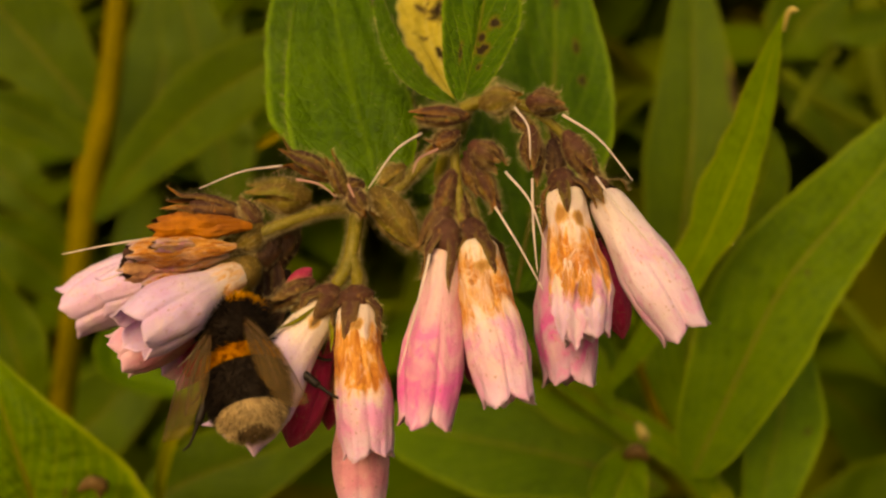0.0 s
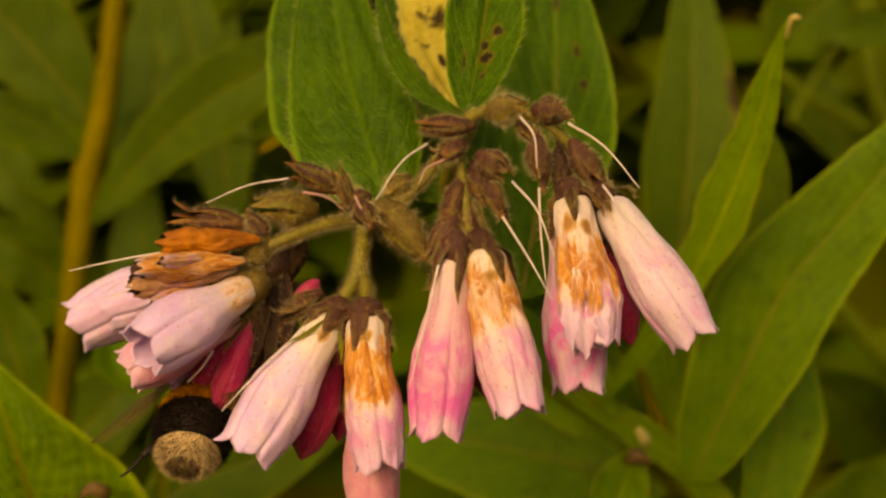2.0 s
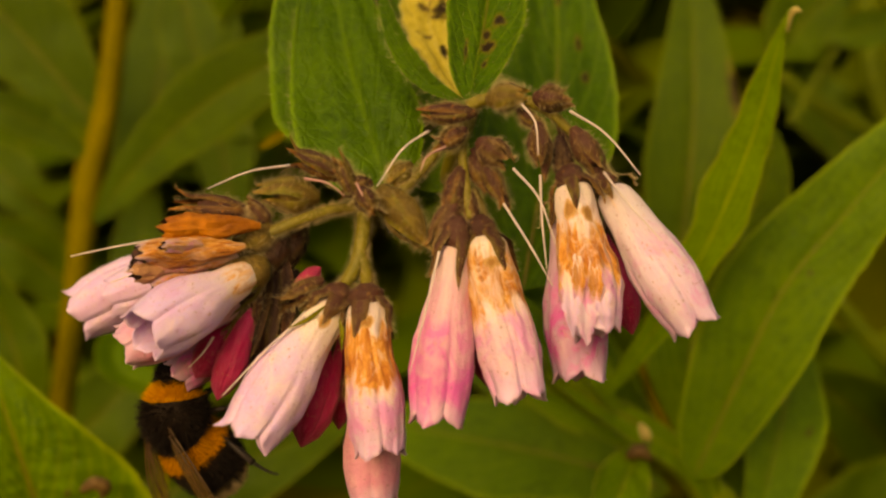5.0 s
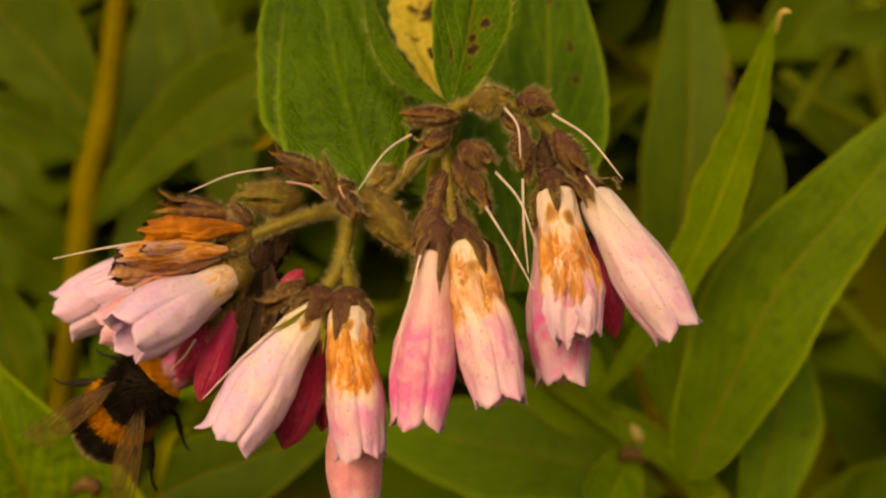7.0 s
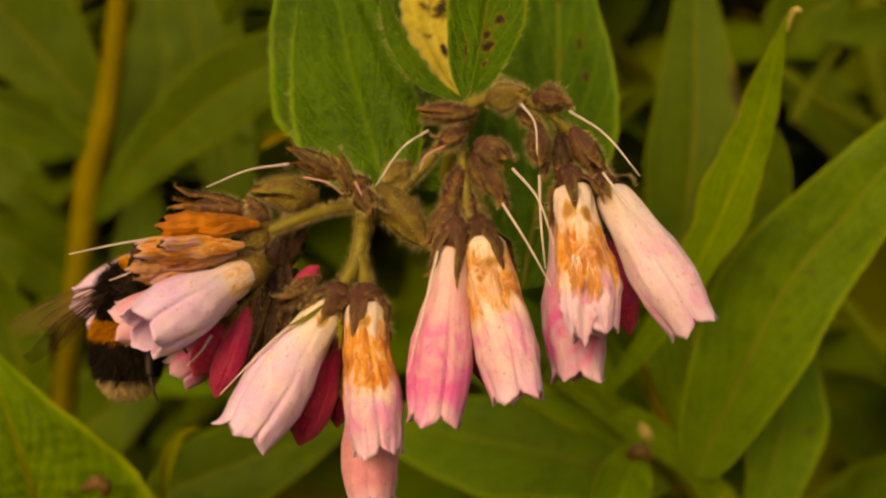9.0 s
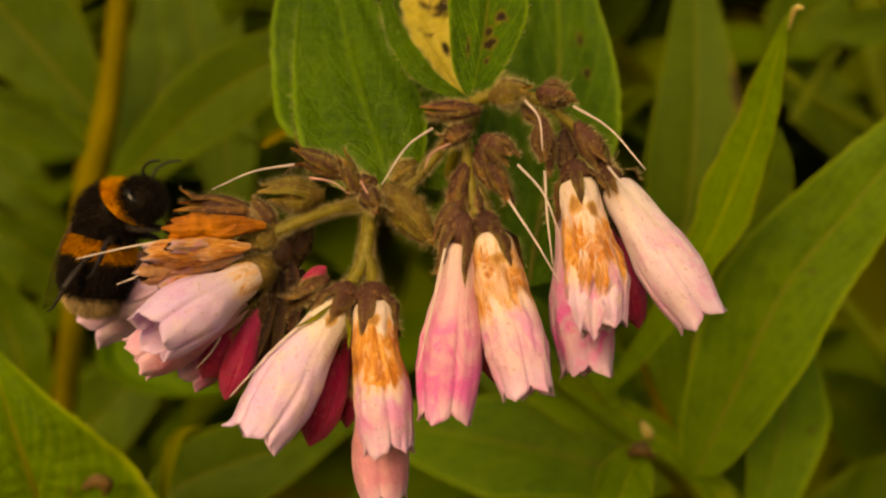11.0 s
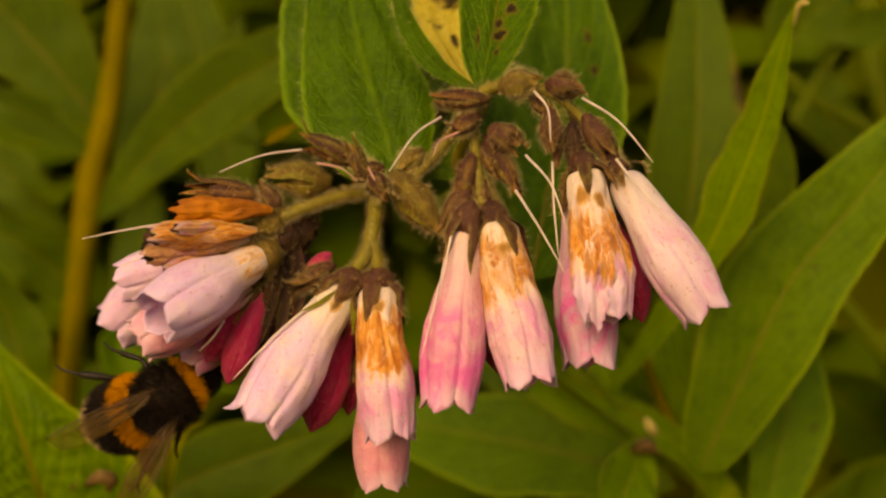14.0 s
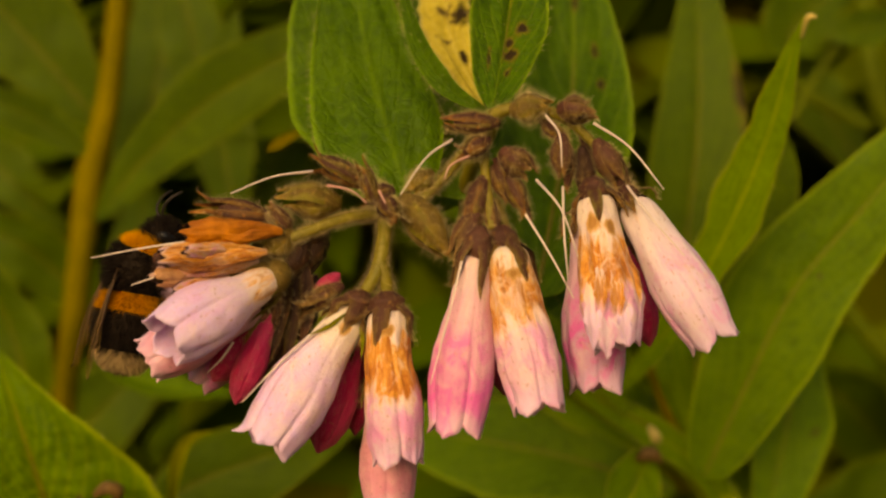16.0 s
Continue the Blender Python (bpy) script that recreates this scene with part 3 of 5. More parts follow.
def seed_calyx(parent, base, tip, radius, material, spread=0.1, hairs=150, long=1.0):
    """A calyx closed over its ripening seeds: an egg of five broad, hairy, ribbed sepals with loose tips."""
    ax = tip - base
    L = ax.length
    ax.normalize()
    e1, e2 = sides_of(ax)
    core = Geo()
    tube(core, [base - ax * L * 0.16, base, base + ax * L * 0.25, base + ax * L * 0.5, base + ax * L * 0.72],
         [radius * 0.28, radius * 0.6, radius * 0.85, radius * 0.78, radius * 0.3], 12, 14, 0, 0.3, 160, 0.0007 * long)
    ob = part("calyx", core, [material, HAIR], parent)
    w0 = random.uniform(0, 6.283)
    for k in range(5):
        w = w0 + k * 2 * math.pi / 5 + random.uniform(-0.25, 0.25)
        out = e1 * math.cos(w) + e2 * math.sin(w)
        side = ax.cross(out)
        way = (ax + side * random.uniform(-0.10, 0.10)).normalized()
        end = radius * 0.30 + L * spread * random.uniform(-0.15, 1.1)
        g = sepal_geo(base, way, out, side, L * random.uniform(0.80, 1.22), ([0, .12, .35, .6, .82, 1], [radius * .40, radius * .80, radius * 1.0, radius * .90, radius * .58, end]),
                      radius * random.uniform(0.52, 0.70), hairs, 14, long)
        part("sepal", g, [material, HAIR], ob)
    return ob


def style(parent, pts, r=0.000112, material=None, d=0.134):
    g = Geo()
    tube(g, [at(*(p if len(p) == 3 else (*p, d))) for p in pts], [r * 1.45, r * 1.2, r, r * 0.8, r * 0.55], 18, 8, bumpy=0.1)
    return part("style", g, material or STYLE, parent)


def unit(d):
    return d / F


# ---- ground ----
g = Geo()
rows = []
ring = [-200, -60, -20, -8, -4, -2.5, -1.6, -1, -0.6, -0.3, 0, 0.3, 0.6, 1, 1.6, 2.5, 4, 8, 20, 60, 200]
g.grid([[Vector((x, y, 0.02 * noise.noise(Vector((x * 2, y * 2, 0))))) for x in ring] for y in ring])
n = Nodes("soil")
soil = n.mix(n.math("MULTIPLY_ADD", n.noise(6.0, 6.0), 2.0, -0.5, clamp=True), (0.035, 0.028, 0.015), (0.05, 0.075, 0.015))
tagged(part("ground", g, n.finish(soil, 0.9, n.bump(n.noise(40.0, 6.0), 0.8, 0.02))), "dark soil with low weeds under the plants", "ground", kind="structure")


def blade_rows(base, way, up, length, width, n=7):
    """A small arched leaf as rows of three points."""
    side = way.cross(up).normalized()
    up = side.cross(way).normalized()
    rows, uvs = [], []
    for i in range(n + 1):
        s = i / n
        w = width * (math.sin(math.pi * min(1, s * 0.96 + 0.04)) ** 0.8) * (1.15 - 0.5 * s) + 0.0004
        c = base + way * (length * s) + up * (length * (0.25 * s - 0.45 * s * s))
        rows.append([c - side * w + up * w * 0.25, c, c + side * w + up * w * 0.25])
        uvs.append([(0.0, s), (0.5, s), (1.0, s)])
    return rows, uvs


def foliage(name, label, count, xs, ys, zs, size, material, seed):
    rnd = random.Random(seed)
    g = Geo()
    for _ in range(count):
        b = Vector((rnd.uniform(*xs), rnd.uniform(*ys), rnd.uniform(*zs)))
        w = rnd.uniform(0, 6.283)
        way = Vector((math.cos(w), math.sin(w) * 0.7, rnd.uniform(-0.2, 1.0))).normalized()
        r, u = blade_rows(b, way, Vector((rnd.uniform(-0.4, 0.4), -0.6, 1)), rnd.uniform(*size), rnd.uniform(0.14, 0.22) * size[1])
        g.grid(r, 0, False, u)
    return tagged(part(name, g, material), label, "foliage", kind="stuff")


def far_leaf_material():
    n = Nodes("leaf_far")
    u, v = n.uv()
    side = n.math("ABSOLUTE", n.math("SUBTRACT", u, 0.5))
    col = n.ramp(n.island(), [(0.0, (0.046, 0.082, 0.002)), (0.5, (0.074, 0.125, 0.003)), (0.85, (0.115, 0.145, 0.004)), (1.0, (0.19, 0.15, 0.006))])
    col = n.mix(n.math("MULTIPLY", n.band(side, -1.0, 0.03, 0.03), 0.6), col, (0.11, 0.13, 0.006))
    col = n.mix(n.math("MULTIPLY_ADD", n.noise(60.0, 4.0), 1.4, -0.5, clamp=True), col, (0.06, 0.10, 0.006))
    return n.finish(col, 0.6, n.bump(n.noise(300.0), 0.4, 0.001), through=0.35, spec=0.1)


LEAF_FAR = far_leaf_material()
foliage("undergrowth", "dense dim green comfrey leaves deep in the bed", 5200, (-1.2, 1.2), (0.42, 1.3), (0.25, 1.10), (0.07, 0.15), LEAF_FAR, 5)
foliage("undergrowth", "low green leaves covering the bed below the flowers", 4200, (-2.2, 2.2), (-1.2, 1.3), (0.02, 0.36), (0.06, 0.13), LEAF_FAR, 6)
foliage("undergrowth", "dim green comfrey leaves close behind the shoots", 2000, (-0.45, 0.45), (0.39, 0.54), (0.42, 1.0), (0.05, 0.11), LEAF_FAR, 8)
# added dark sheet that keeps bright sky out of the leaf gaps
g = Geo()
g.grid([[Vector((x, 3.0 + 0.3 * noise.noise(Vector((x, z, 0))), z)) for x in np.linspace(-6, 6, 25)] for z in np.linspace(-0.05, 3.0, 13)])
tagged(part("backdrop", g, plain_material("backdrop_dark", (0.020, 0.036, 0.002), (0.06, 0.09, 0.004), 9.0, 0.9, 0.6, 0.02, spec=0.05)), "added dark green sheet that closes sky gaps behind the bed", "hedge", kind="structure")
foliage("hedge_foliage", "dark green leaves of the far edge of the bed", 4200, (-2.4, 2.4), (1.3, 2.4), (0.05, 2.1), (0.12, 0.26), LEAF_FAR, 7)

GREEN_LOW = leaf_material("leaf_low", (0.050, 0.112, 0.002), (0.105, 0.190, 0.003), (0.26, 0.31, 0.016), 0.31, 14.0, vein_mix=0.42)
GREEN_BRACT = leaf_material("leaf_bract", (0.12, 0.12, 0.006), (0.24, 0.22, 0.012), (0.32, 0.28, 0.03), 0.0, 6.0)
GREEN_CURL = leaf_material("leaf_curl", (0.20, 0.22, 0.004), (0.30, 0.30, 0.006), (0.36, 0.34, 0.02), 0.0, 6.0)
# ---- the shoot behind the flowers to one side ----
SHOOTS = "comfrey shoots round the flower cluster"
right_shoot = thing("comfrey_shoot", at(1300, 980, 0.23), "green leafy comfrey shoot with long lance-shaped leaves beside the flowers", "plant", SHOOTS)


def stem(parent, pts, radius, material=None, label="", hairs=0, n=24, name="stem"):
    """A stalk through (u, v, d) places; radii in sight-line units."""
    g = Geo()
    d = sum(p[2] for p in pts) / len(pts)
    tube(g, [at(*p) for p in pts], [r * unit(d) for r in radius], n, 12, 0, 0.08, hairs, 0.0009)
    return part(name, g, [material or STEM_GREEN, HAIR], parent, label)


stem(right_shoot, [(930, 620, 0.212), (1050, 712, 0.217), (1150, 770, 0.222), (1240, 850, 0.225), (1300, 980, 0.23), (1330, 1500, 0.26)], [22, 26, 30, 32, 38], STEM_SIDE, hairs=420)
stem(right_shoot, [(1135, 640, 0.222), (1165, 720, 0.223), (1205, 800, 0.225)], [7, 9, 12], STEM_YELLOW, name="leaf_stalk")
stem(right_shoot, [(1300, 760, 0.222), (1255, 800, 0.223), (1230, 850, 0.225)], [9, 12, 16], name="leaf_stalk")
leaf("leaf", right_shoot, [(1232, 850, 0.212), (1315, 670, 0.209), (1395, 510, 0.206), (1500, 385, 0.203), (1610, 250, 0.200), (1720, 110, 0.198)], 110, 98, GREEN_SIDE,
     "broad green leaf with a yellow-green rim", tilt=18, fold=0.1, wave=0.12, quilt=0.045, hairs=120, full=0.30, blunt=0.40)
leaf("leaf", right_shoot, [(1070, 712, 0.212), (1165, 585, 0.206), (1240, 468, 0.198), (1292, 360, 0.191), (1342, 235, 0.184), (1374, 120, 0.178), (1404, 18, 0.173)], 47, 47, GREEN_LIGHTENED,
     "narrow green leaf with a twisted pale tip", fold=0.25, tilt=22, wave=0.22, hairs=120, full=0.48, ragged=0.25, taper=1.2)
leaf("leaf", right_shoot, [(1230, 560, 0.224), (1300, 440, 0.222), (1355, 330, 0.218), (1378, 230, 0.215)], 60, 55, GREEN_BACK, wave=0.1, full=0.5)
leaf("leaf", right_shoot, [(1185, 640, 0.265), (1212, 410, 0.262), (1232, 190, 0.262), (1226, -110, 0.27)], 86, 88, GREEN_RUSTY, "tall dark green leaf with a rusty rim", wave=0.1, full=0.5)
leaf("leaf", right_shoot, [(1235, 850, 0.231), (1222, 720, 0.227), (1236, 570, 0.228), (1290, 400, 0.234)], 84, 92, GREEN_LIGHTENED, wave=0.15, full=0.42)
leaf("leaf", right_shoot, [(1400, 560, 0.244), (1395, 700, 0.234), (1365, 850, 0.226), (1330, 1000, 0.220)], 75, 60, GREEN_SIDE, wave=0.15, full=0.4)
leaf("leaf", right_shoot, [(1190, 870, 0.228), (1000, 812, 0.232), (820, 775, 0.24), (610, 740, 0.25)], 105, 85, GREEN_SIDE, "broad green leaf below the blossoms", tilt=-24, fold=0.1, wave=0.12, full=0.5)
leaf("leaf", right_shoot, [(1190, 770, 0.25), (1060, 700, 0.252), (900, 645, 0.255), (770, 620, 0.26)], 82, 78, GREEN_BACK, tilt=-24, wave=0.12, full=0.5)
leaf("leaf", right_shoot, [(1140, 796, 0.208), (1114, 850, 0.2), (1086, 930, 0.192), (1056, 1060, 0.184)], 66, 66, GREEN_LIGHTENED, "small leaf with a withered brown tip", fold=0.25, wave=0.25, full=0.5, hairs=60)
leaf("leaf", right_shoot, [(1215, 980, 0.243), (1268, 870, 0.240), (1300, 790, 0.238), (1330, 700, 0.238)], 52, 52, GREEN_SIDE, wave=0.12)
leaf("leaf", right_shoot, [(1330, 1040, 0.30), (1480, 960, 0.31), (1620, 900, 0.315), (1760, 840, 0.32)], 120, 120, GREEN_BACK, wave=0.15)
bud = Geo()
tube(bud, [at(1136, 752, 0.208), at(1146, 768, 0.207), at(1154, 784, 0.208)], [0.0003, 0.0009, 0.0010, 0.0004], 10, 10, 0, 0.2)
part("bud_scale", bud, PALE_SCALE, right_shoot, "pale dry scale on the stalk")
leaf("stem_wing", right_shoot, [(920, 612, 0.2105), (1040, 702, 0.214), (1150, 768, 0.2185), (1246, 846, 0.221), (1300, 960, 0.226)], 30, 32, GREEN_LIGHTENED, "leafy wing running down the stalk", tilt=22, wave=0.3, fold=0.15, full=0.5, taper=0.4, hairs=120, midrib=False)
leaf("leaf", right_shoot, [(1092, 730, 0.213), (1066, 670, 0.214), (1036, 616, 0.216), (1016, 560, 0.219)], 26, 30, GREEN_LIGHTENED, "small bright leaf at the joint of the stalk", wave=0.2, fold=0.25, full=0.5)
leaf("leaf", right_shoot, [(1128, 580, 0.215), (1108, 460, 0.214), (1088, 362, 0.212), (1082, 335, 0.212)], 22, 22, GREEN_LIGHTENED, "small narrow bright green leaf tip", wave=0.2, fold=0.25, full=0.4)
leaf("leaf", right_shoot, [(1160, 800, 0.241), (1070, 690, 0.239), (985, 590, 0.237), (900, 470, 0.236)], 78, 78, GREEN_SIDE, wave=0.15, full=0.5, tilt=-20)
leaf("leaf", right_shoot, [(1165, 800, 0.236), (1070, 742, 0.235), (975, 690, 0.236), (880, 655, 0.238)], 52, 52, GREEN_LIGHTENED, wave=0.15, full=0.5, tilt=-15)
tip = Geo()
tube(tip, [at(1395, 58, 0.1755), at(1404, 36, 0.1742), at(1414, 22, 0.1730), at(1426, 24, 0.1728)], [0.0006, 0.0005, 0.0004, 0.0002], 14, 8, 0, 0.3)
part("leaf_tip", tip, PALE_SCALE, right_shoot, "whitish withered leaf tip")
rust = Geo()
tube(rust, [at(1112, 812, 0.203), at(1138, 802, 0.202), at(1158, 818, 0.203)], [0.0004, 0.0013, 0.0012, 0.0003], 12, 10, 0, 0.35)
part("withered_tip", rust, DULL, right_shoot, "crumpled rusty brown leaf tip")

# ---- the shoot on the other side, farther off ----
left_shoot = thing("comfrey_shoot", at(95, 1000, 0.30), "thick yellow-green comfrey stem with broad leaves behind the bee", "plant", SHOOTS)
stem(left_shoot, [(225, -120, 0.30), (205, 60, 0.30), (185, 210, 0.30), (160, 310, 0.30), (140, 470, 0.30), (112, 720, 0.30), (90, 1000, 0.30), (60, 2200, 0.31)],
     [21, 21, 22, 27, 22, 22, 25, 30], STEM_YELLOW, hairs=160, n=40)
leaf("leaf", left_shoot, [(165, 395, 0.296), (250, 290, 0.29), (370, 180, 0.282), (520, 92, 0.275), (640, 40, 0.272)], 66, 70, GREEN_BACK, "green leaf rising from the joint of the stem", fold=0.12, wave=0.15, full=0.5)
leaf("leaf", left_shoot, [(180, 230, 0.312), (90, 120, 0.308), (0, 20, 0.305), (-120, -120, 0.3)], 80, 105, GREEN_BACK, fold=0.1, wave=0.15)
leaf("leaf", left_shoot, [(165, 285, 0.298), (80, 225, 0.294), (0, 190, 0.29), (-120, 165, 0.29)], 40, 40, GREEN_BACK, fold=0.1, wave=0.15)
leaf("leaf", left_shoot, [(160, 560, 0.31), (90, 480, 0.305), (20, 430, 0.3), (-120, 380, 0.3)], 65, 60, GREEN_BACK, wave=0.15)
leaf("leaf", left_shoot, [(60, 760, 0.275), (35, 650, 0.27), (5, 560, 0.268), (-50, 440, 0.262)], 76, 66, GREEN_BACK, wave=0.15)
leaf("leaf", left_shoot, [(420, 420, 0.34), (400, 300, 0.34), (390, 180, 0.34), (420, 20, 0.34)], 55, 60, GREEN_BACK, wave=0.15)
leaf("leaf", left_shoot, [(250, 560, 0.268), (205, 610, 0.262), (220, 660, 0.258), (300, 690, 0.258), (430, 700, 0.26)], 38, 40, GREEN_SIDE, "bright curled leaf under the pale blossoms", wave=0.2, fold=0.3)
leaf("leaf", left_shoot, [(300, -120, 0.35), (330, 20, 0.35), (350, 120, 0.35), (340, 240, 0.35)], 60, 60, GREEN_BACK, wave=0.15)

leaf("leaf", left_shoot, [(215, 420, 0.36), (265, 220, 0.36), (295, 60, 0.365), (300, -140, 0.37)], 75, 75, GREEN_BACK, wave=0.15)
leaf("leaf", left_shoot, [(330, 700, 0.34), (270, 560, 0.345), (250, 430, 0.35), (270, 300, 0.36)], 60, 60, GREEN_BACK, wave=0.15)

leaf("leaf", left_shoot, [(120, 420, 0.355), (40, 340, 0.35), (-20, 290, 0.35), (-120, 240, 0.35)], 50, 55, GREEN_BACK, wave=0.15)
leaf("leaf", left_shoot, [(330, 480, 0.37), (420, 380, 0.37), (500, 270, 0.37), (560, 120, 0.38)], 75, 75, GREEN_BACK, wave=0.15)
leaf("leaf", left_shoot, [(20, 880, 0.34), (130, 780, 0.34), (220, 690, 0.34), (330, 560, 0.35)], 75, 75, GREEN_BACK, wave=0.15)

leaf("dry_leaf_tip", left_shoot, [(462, 266, 0.222), (494, 246, 0.219), (526, 229, 0.216)], 10, 8, STEM_YELLOW, "tan dried leaf tip", n=16, m=4, fold=0.4, wave=0.3, full=0.4, midrib=False)

# ---- low shoot in front of it ----
low_shoot = thing("comfrey_shoot", at(300, 1150, 0.215), "low comfrey leaves with veined quilted blades under the flowers", "plant", SHOOTS)
stem(low_shoot, [(330, 1000, 0.225), (300, 1150, 0.215), (290, 2300, 0.22)], [16, 22, 26], hairs=60)
leaf("leaf", low_shoot, [(200, 1240, 0.215), (103, 998, 0.200), (56, 862, 0.193), (16, 740, 0.190), (-26, 600, 0.189)], 130, 225, GREEN_LOW, "green quilted leaf with small brown spots",
     fold=0.12, wave=0.18, hairs=160, quilt=0.09, taper=1.3, full=0.25, pleat=0.12)
leaf("leaf", low_shoot, [(240, 930, 0.245), (330, 860, 0.245), (460, 810, 0.245), (640, 740, 0.25)], 75, 85, GREEN_BACK, "green leaf behind the hanging blossoms", fold=0.1, wave=0.15, full=0.5)
leaf("curled_leaf", low_shoot, [(290, 960, 0.215), (292, 870, 0.212), (305, 800, 0.208), (325, 768, 0.204), (362, 760, 0.20)], 13, 13, GREEN_CURL, "narrow yellow-green leaf tip curling over", fold=0.3, wave=0.2, m=5)
twist = Geo()
tube(twist, [at(150, 872, 0.187), at(172, 858, 0.186), (at(192, 866, 0.187)), at(186, 884, 0.188)], [0.0004, 0.0011, 0.0012, 0.0003], 12, 10, 0, 0.3)
part("dry_bud", twist, DULL, low_shoot, "small dried bud on the leaf")

# ---- shoots deep in the bed ----
deep_shoot = thing("comfrey_shoot", at(1500, 1000, 0.36), "dim green and yellow shoot deep in the bed", "plant", SHOOTS)
stem(deep_shoot, [(1525, -100, 0.36), (1540, 100, 0.36), (1575, 220, 0.36), (1720, 500, 0.365), (1760, 2000, 0.37)], [20, 22, 22, 22, 22], STEM_SHADED)
stem(deep_shoot, [(1480, 90, 0.34), (1440, 150, 0.34), (1400, 220, 0.34)], [7, 8, 9], STEM_SHADED, name="leaf_stalk")
stem(deep_shoot, [(1480, 530, 0.33), (1530, 590, 0.33), (1620, 690, 0.33)], [14, 16, 18], STEM_SHADED, name="leaf_stalk")
stem(deep_shoot, [(1380, 130, 0.36), (1450, 185, 0.36), (1540, 230, 0.36)], [12, 13, 14], STEM_SHADED, name="leaf_stalk")
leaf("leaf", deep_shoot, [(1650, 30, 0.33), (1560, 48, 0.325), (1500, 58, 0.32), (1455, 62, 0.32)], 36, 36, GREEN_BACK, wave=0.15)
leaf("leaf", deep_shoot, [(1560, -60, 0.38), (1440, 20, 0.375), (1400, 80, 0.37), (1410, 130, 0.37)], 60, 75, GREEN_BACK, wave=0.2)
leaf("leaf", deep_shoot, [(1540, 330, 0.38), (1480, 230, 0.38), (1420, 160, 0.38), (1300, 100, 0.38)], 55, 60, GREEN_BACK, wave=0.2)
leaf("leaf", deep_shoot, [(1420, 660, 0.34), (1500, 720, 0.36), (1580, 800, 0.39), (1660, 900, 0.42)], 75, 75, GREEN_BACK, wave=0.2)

# ---- the flowering comfrey ----
PIVOT = at(840, 300, 0.14)
comfrey = thing("comfrey_plant", PIVOT, "flowering comfrey with drooping pink and white bells, some withered brown", "plant")
comfrey_leaf_label = "broad bright green leaf with a hairy rim"
leaf("leaf", comfrey, [(694, 345, 0.149), (658, 225, 0.153), (622, 90, 0.159), (602, -40, 0.165), (590, -220, 0.174)], 130, 100, GREEN_NEAR, comfrey_leaf_label,
     fold=0.22, wave=0.12, hairs=380, full=0.22, arch=0.1, curl=0.2, pleat=0.24, quilt=0.005, blunt=0.33)
leaf("leaf", comfrey, [(700, 340, 0.156), (655, 225, 0.160), (610, 90, 0.166), (585, -40, 0.171), (575, -220, 0.18)], 144, 96, GREEN_NEAR, fold=0.1, wave=0.12, hairs=200, full=0.34, blunt=0.5)
leaf("leaf", comfrey, [(838, 192, 0.1415), (770, 154, 0.144), (729, 106, 0.146), (704, 55, 0.149), (688, 0, 0.152), (674, -90, 0.158)], 20, 19, GREEN_NEAR, "narrow folded green leaf", fold=0.35, wave=0.12, hairs=300, full=0.3)
leaf("leaf", comfrey, [(838, 190, 0.1415), (850, 130, 0.146), (868, 40, 0.152), (880, -60, 0.158), (885, -180, 0.166)], 72, 70, GREEN_BLOTCHED, "green leaf with brown blotches", pleat=0.2, fold=0.2, wave=0.15, hairs=220, full=0.5)
leaf("leaf", comfrey, [(930, 520, 0.166), (962, 345, 0.174), (990, 190, 0.182), (993, 30, 0.188), (980, -180, 0.196)], 136, 116, GREEN_HOLED, "large green leaf behind the fruiting cyme", pleat=0.15, fold=0.05, wave=0.1, hairs=160, full=0.45, blunt=0.4)
leaf("leaf", comfrey, [(985, 560, 0.172), (930, 430, 0.174), (900, 310, 0.178), (915, 180, 0.184)], 95, 105, GREEN_NEAR, fold=0.05, wave=0.1, full=0.5)
leaf("leaf", comfrey, [(800, 230, 0.160), (775, 130, 0.172), (740, 30, 0.182), (700, -120, 0.192)], 70, 70, GREEN_NEAR, fold=0.1, wave=0.2, full=0.5)
leaf("withered_leaf", comfrey, [(826, 178, 0.150), (797, 120, 0.160), (770, 60, 0.168), (764, 0, 0.175), (758, -90, 0.182)], 54, 54, YELLOW_LEAF, "yellow withered leaf with dark holes", fold=0.25, wave=0.4, ragged=0.3, full=0.75, pleat=0.3)
leaf("leaf", comfrey, [(720, 330, 0.155), (780, 310, 0.155), (830, 300, 0.156), (880, 330, 0.16)], 40, 45, GREEN_NEAR, fold=0.1)
leaf("leaf", comfrey, [(722, 378, 0.166), (762, 325, 0.166), (812, 262, 0.168), (870, 170, 0.172)], 54, 58, GREEN_NEAR, fold=0.08, wave=0.15, full=0.5)
# stalks
stem(comfrey, [(848, 190, 0.1415), (830, 240, 0.146), (800, 330, 0.156), (830, 480, 0.178), (900, 600, 0.20), (960, 655, 0.213)], [11, 12, 13, 15, 18, 20], hairs=200, name="main_stem")
stem(comfrey, [(838, 196, 0.1415), (870, 182, 0.1405), (915, 180, 0.140), (965, 196, 0.140), (1000, 222, 0.140), (1040, 268, 0.140), (1065, 312, 0.140)], [13, 11, 10, 9, 8, 8], STEM_CYME, hairs=700, name="cyme_branch")
stem(comfrey, [(832, 205, 0.1415), (826, 262, 0.140), (832, 330, 0.139), (842, 395, 0.138)], [11, 9, 9, 9], STEM_CYME, hairs=450, name="cyme_branch")
stem(comfrey, [(828, 215, 0.143), (770, 290, 0.144), (715, 345, 0.143), (655, 368, 0.141), (590, 378, 0.139), (520, 402, 0.138), (455, 432, 0.138)], [12, 10, 9, 9, 10, 10, 10], STEM_CYME, hairs=3200, n=48, name="cyme_branch")
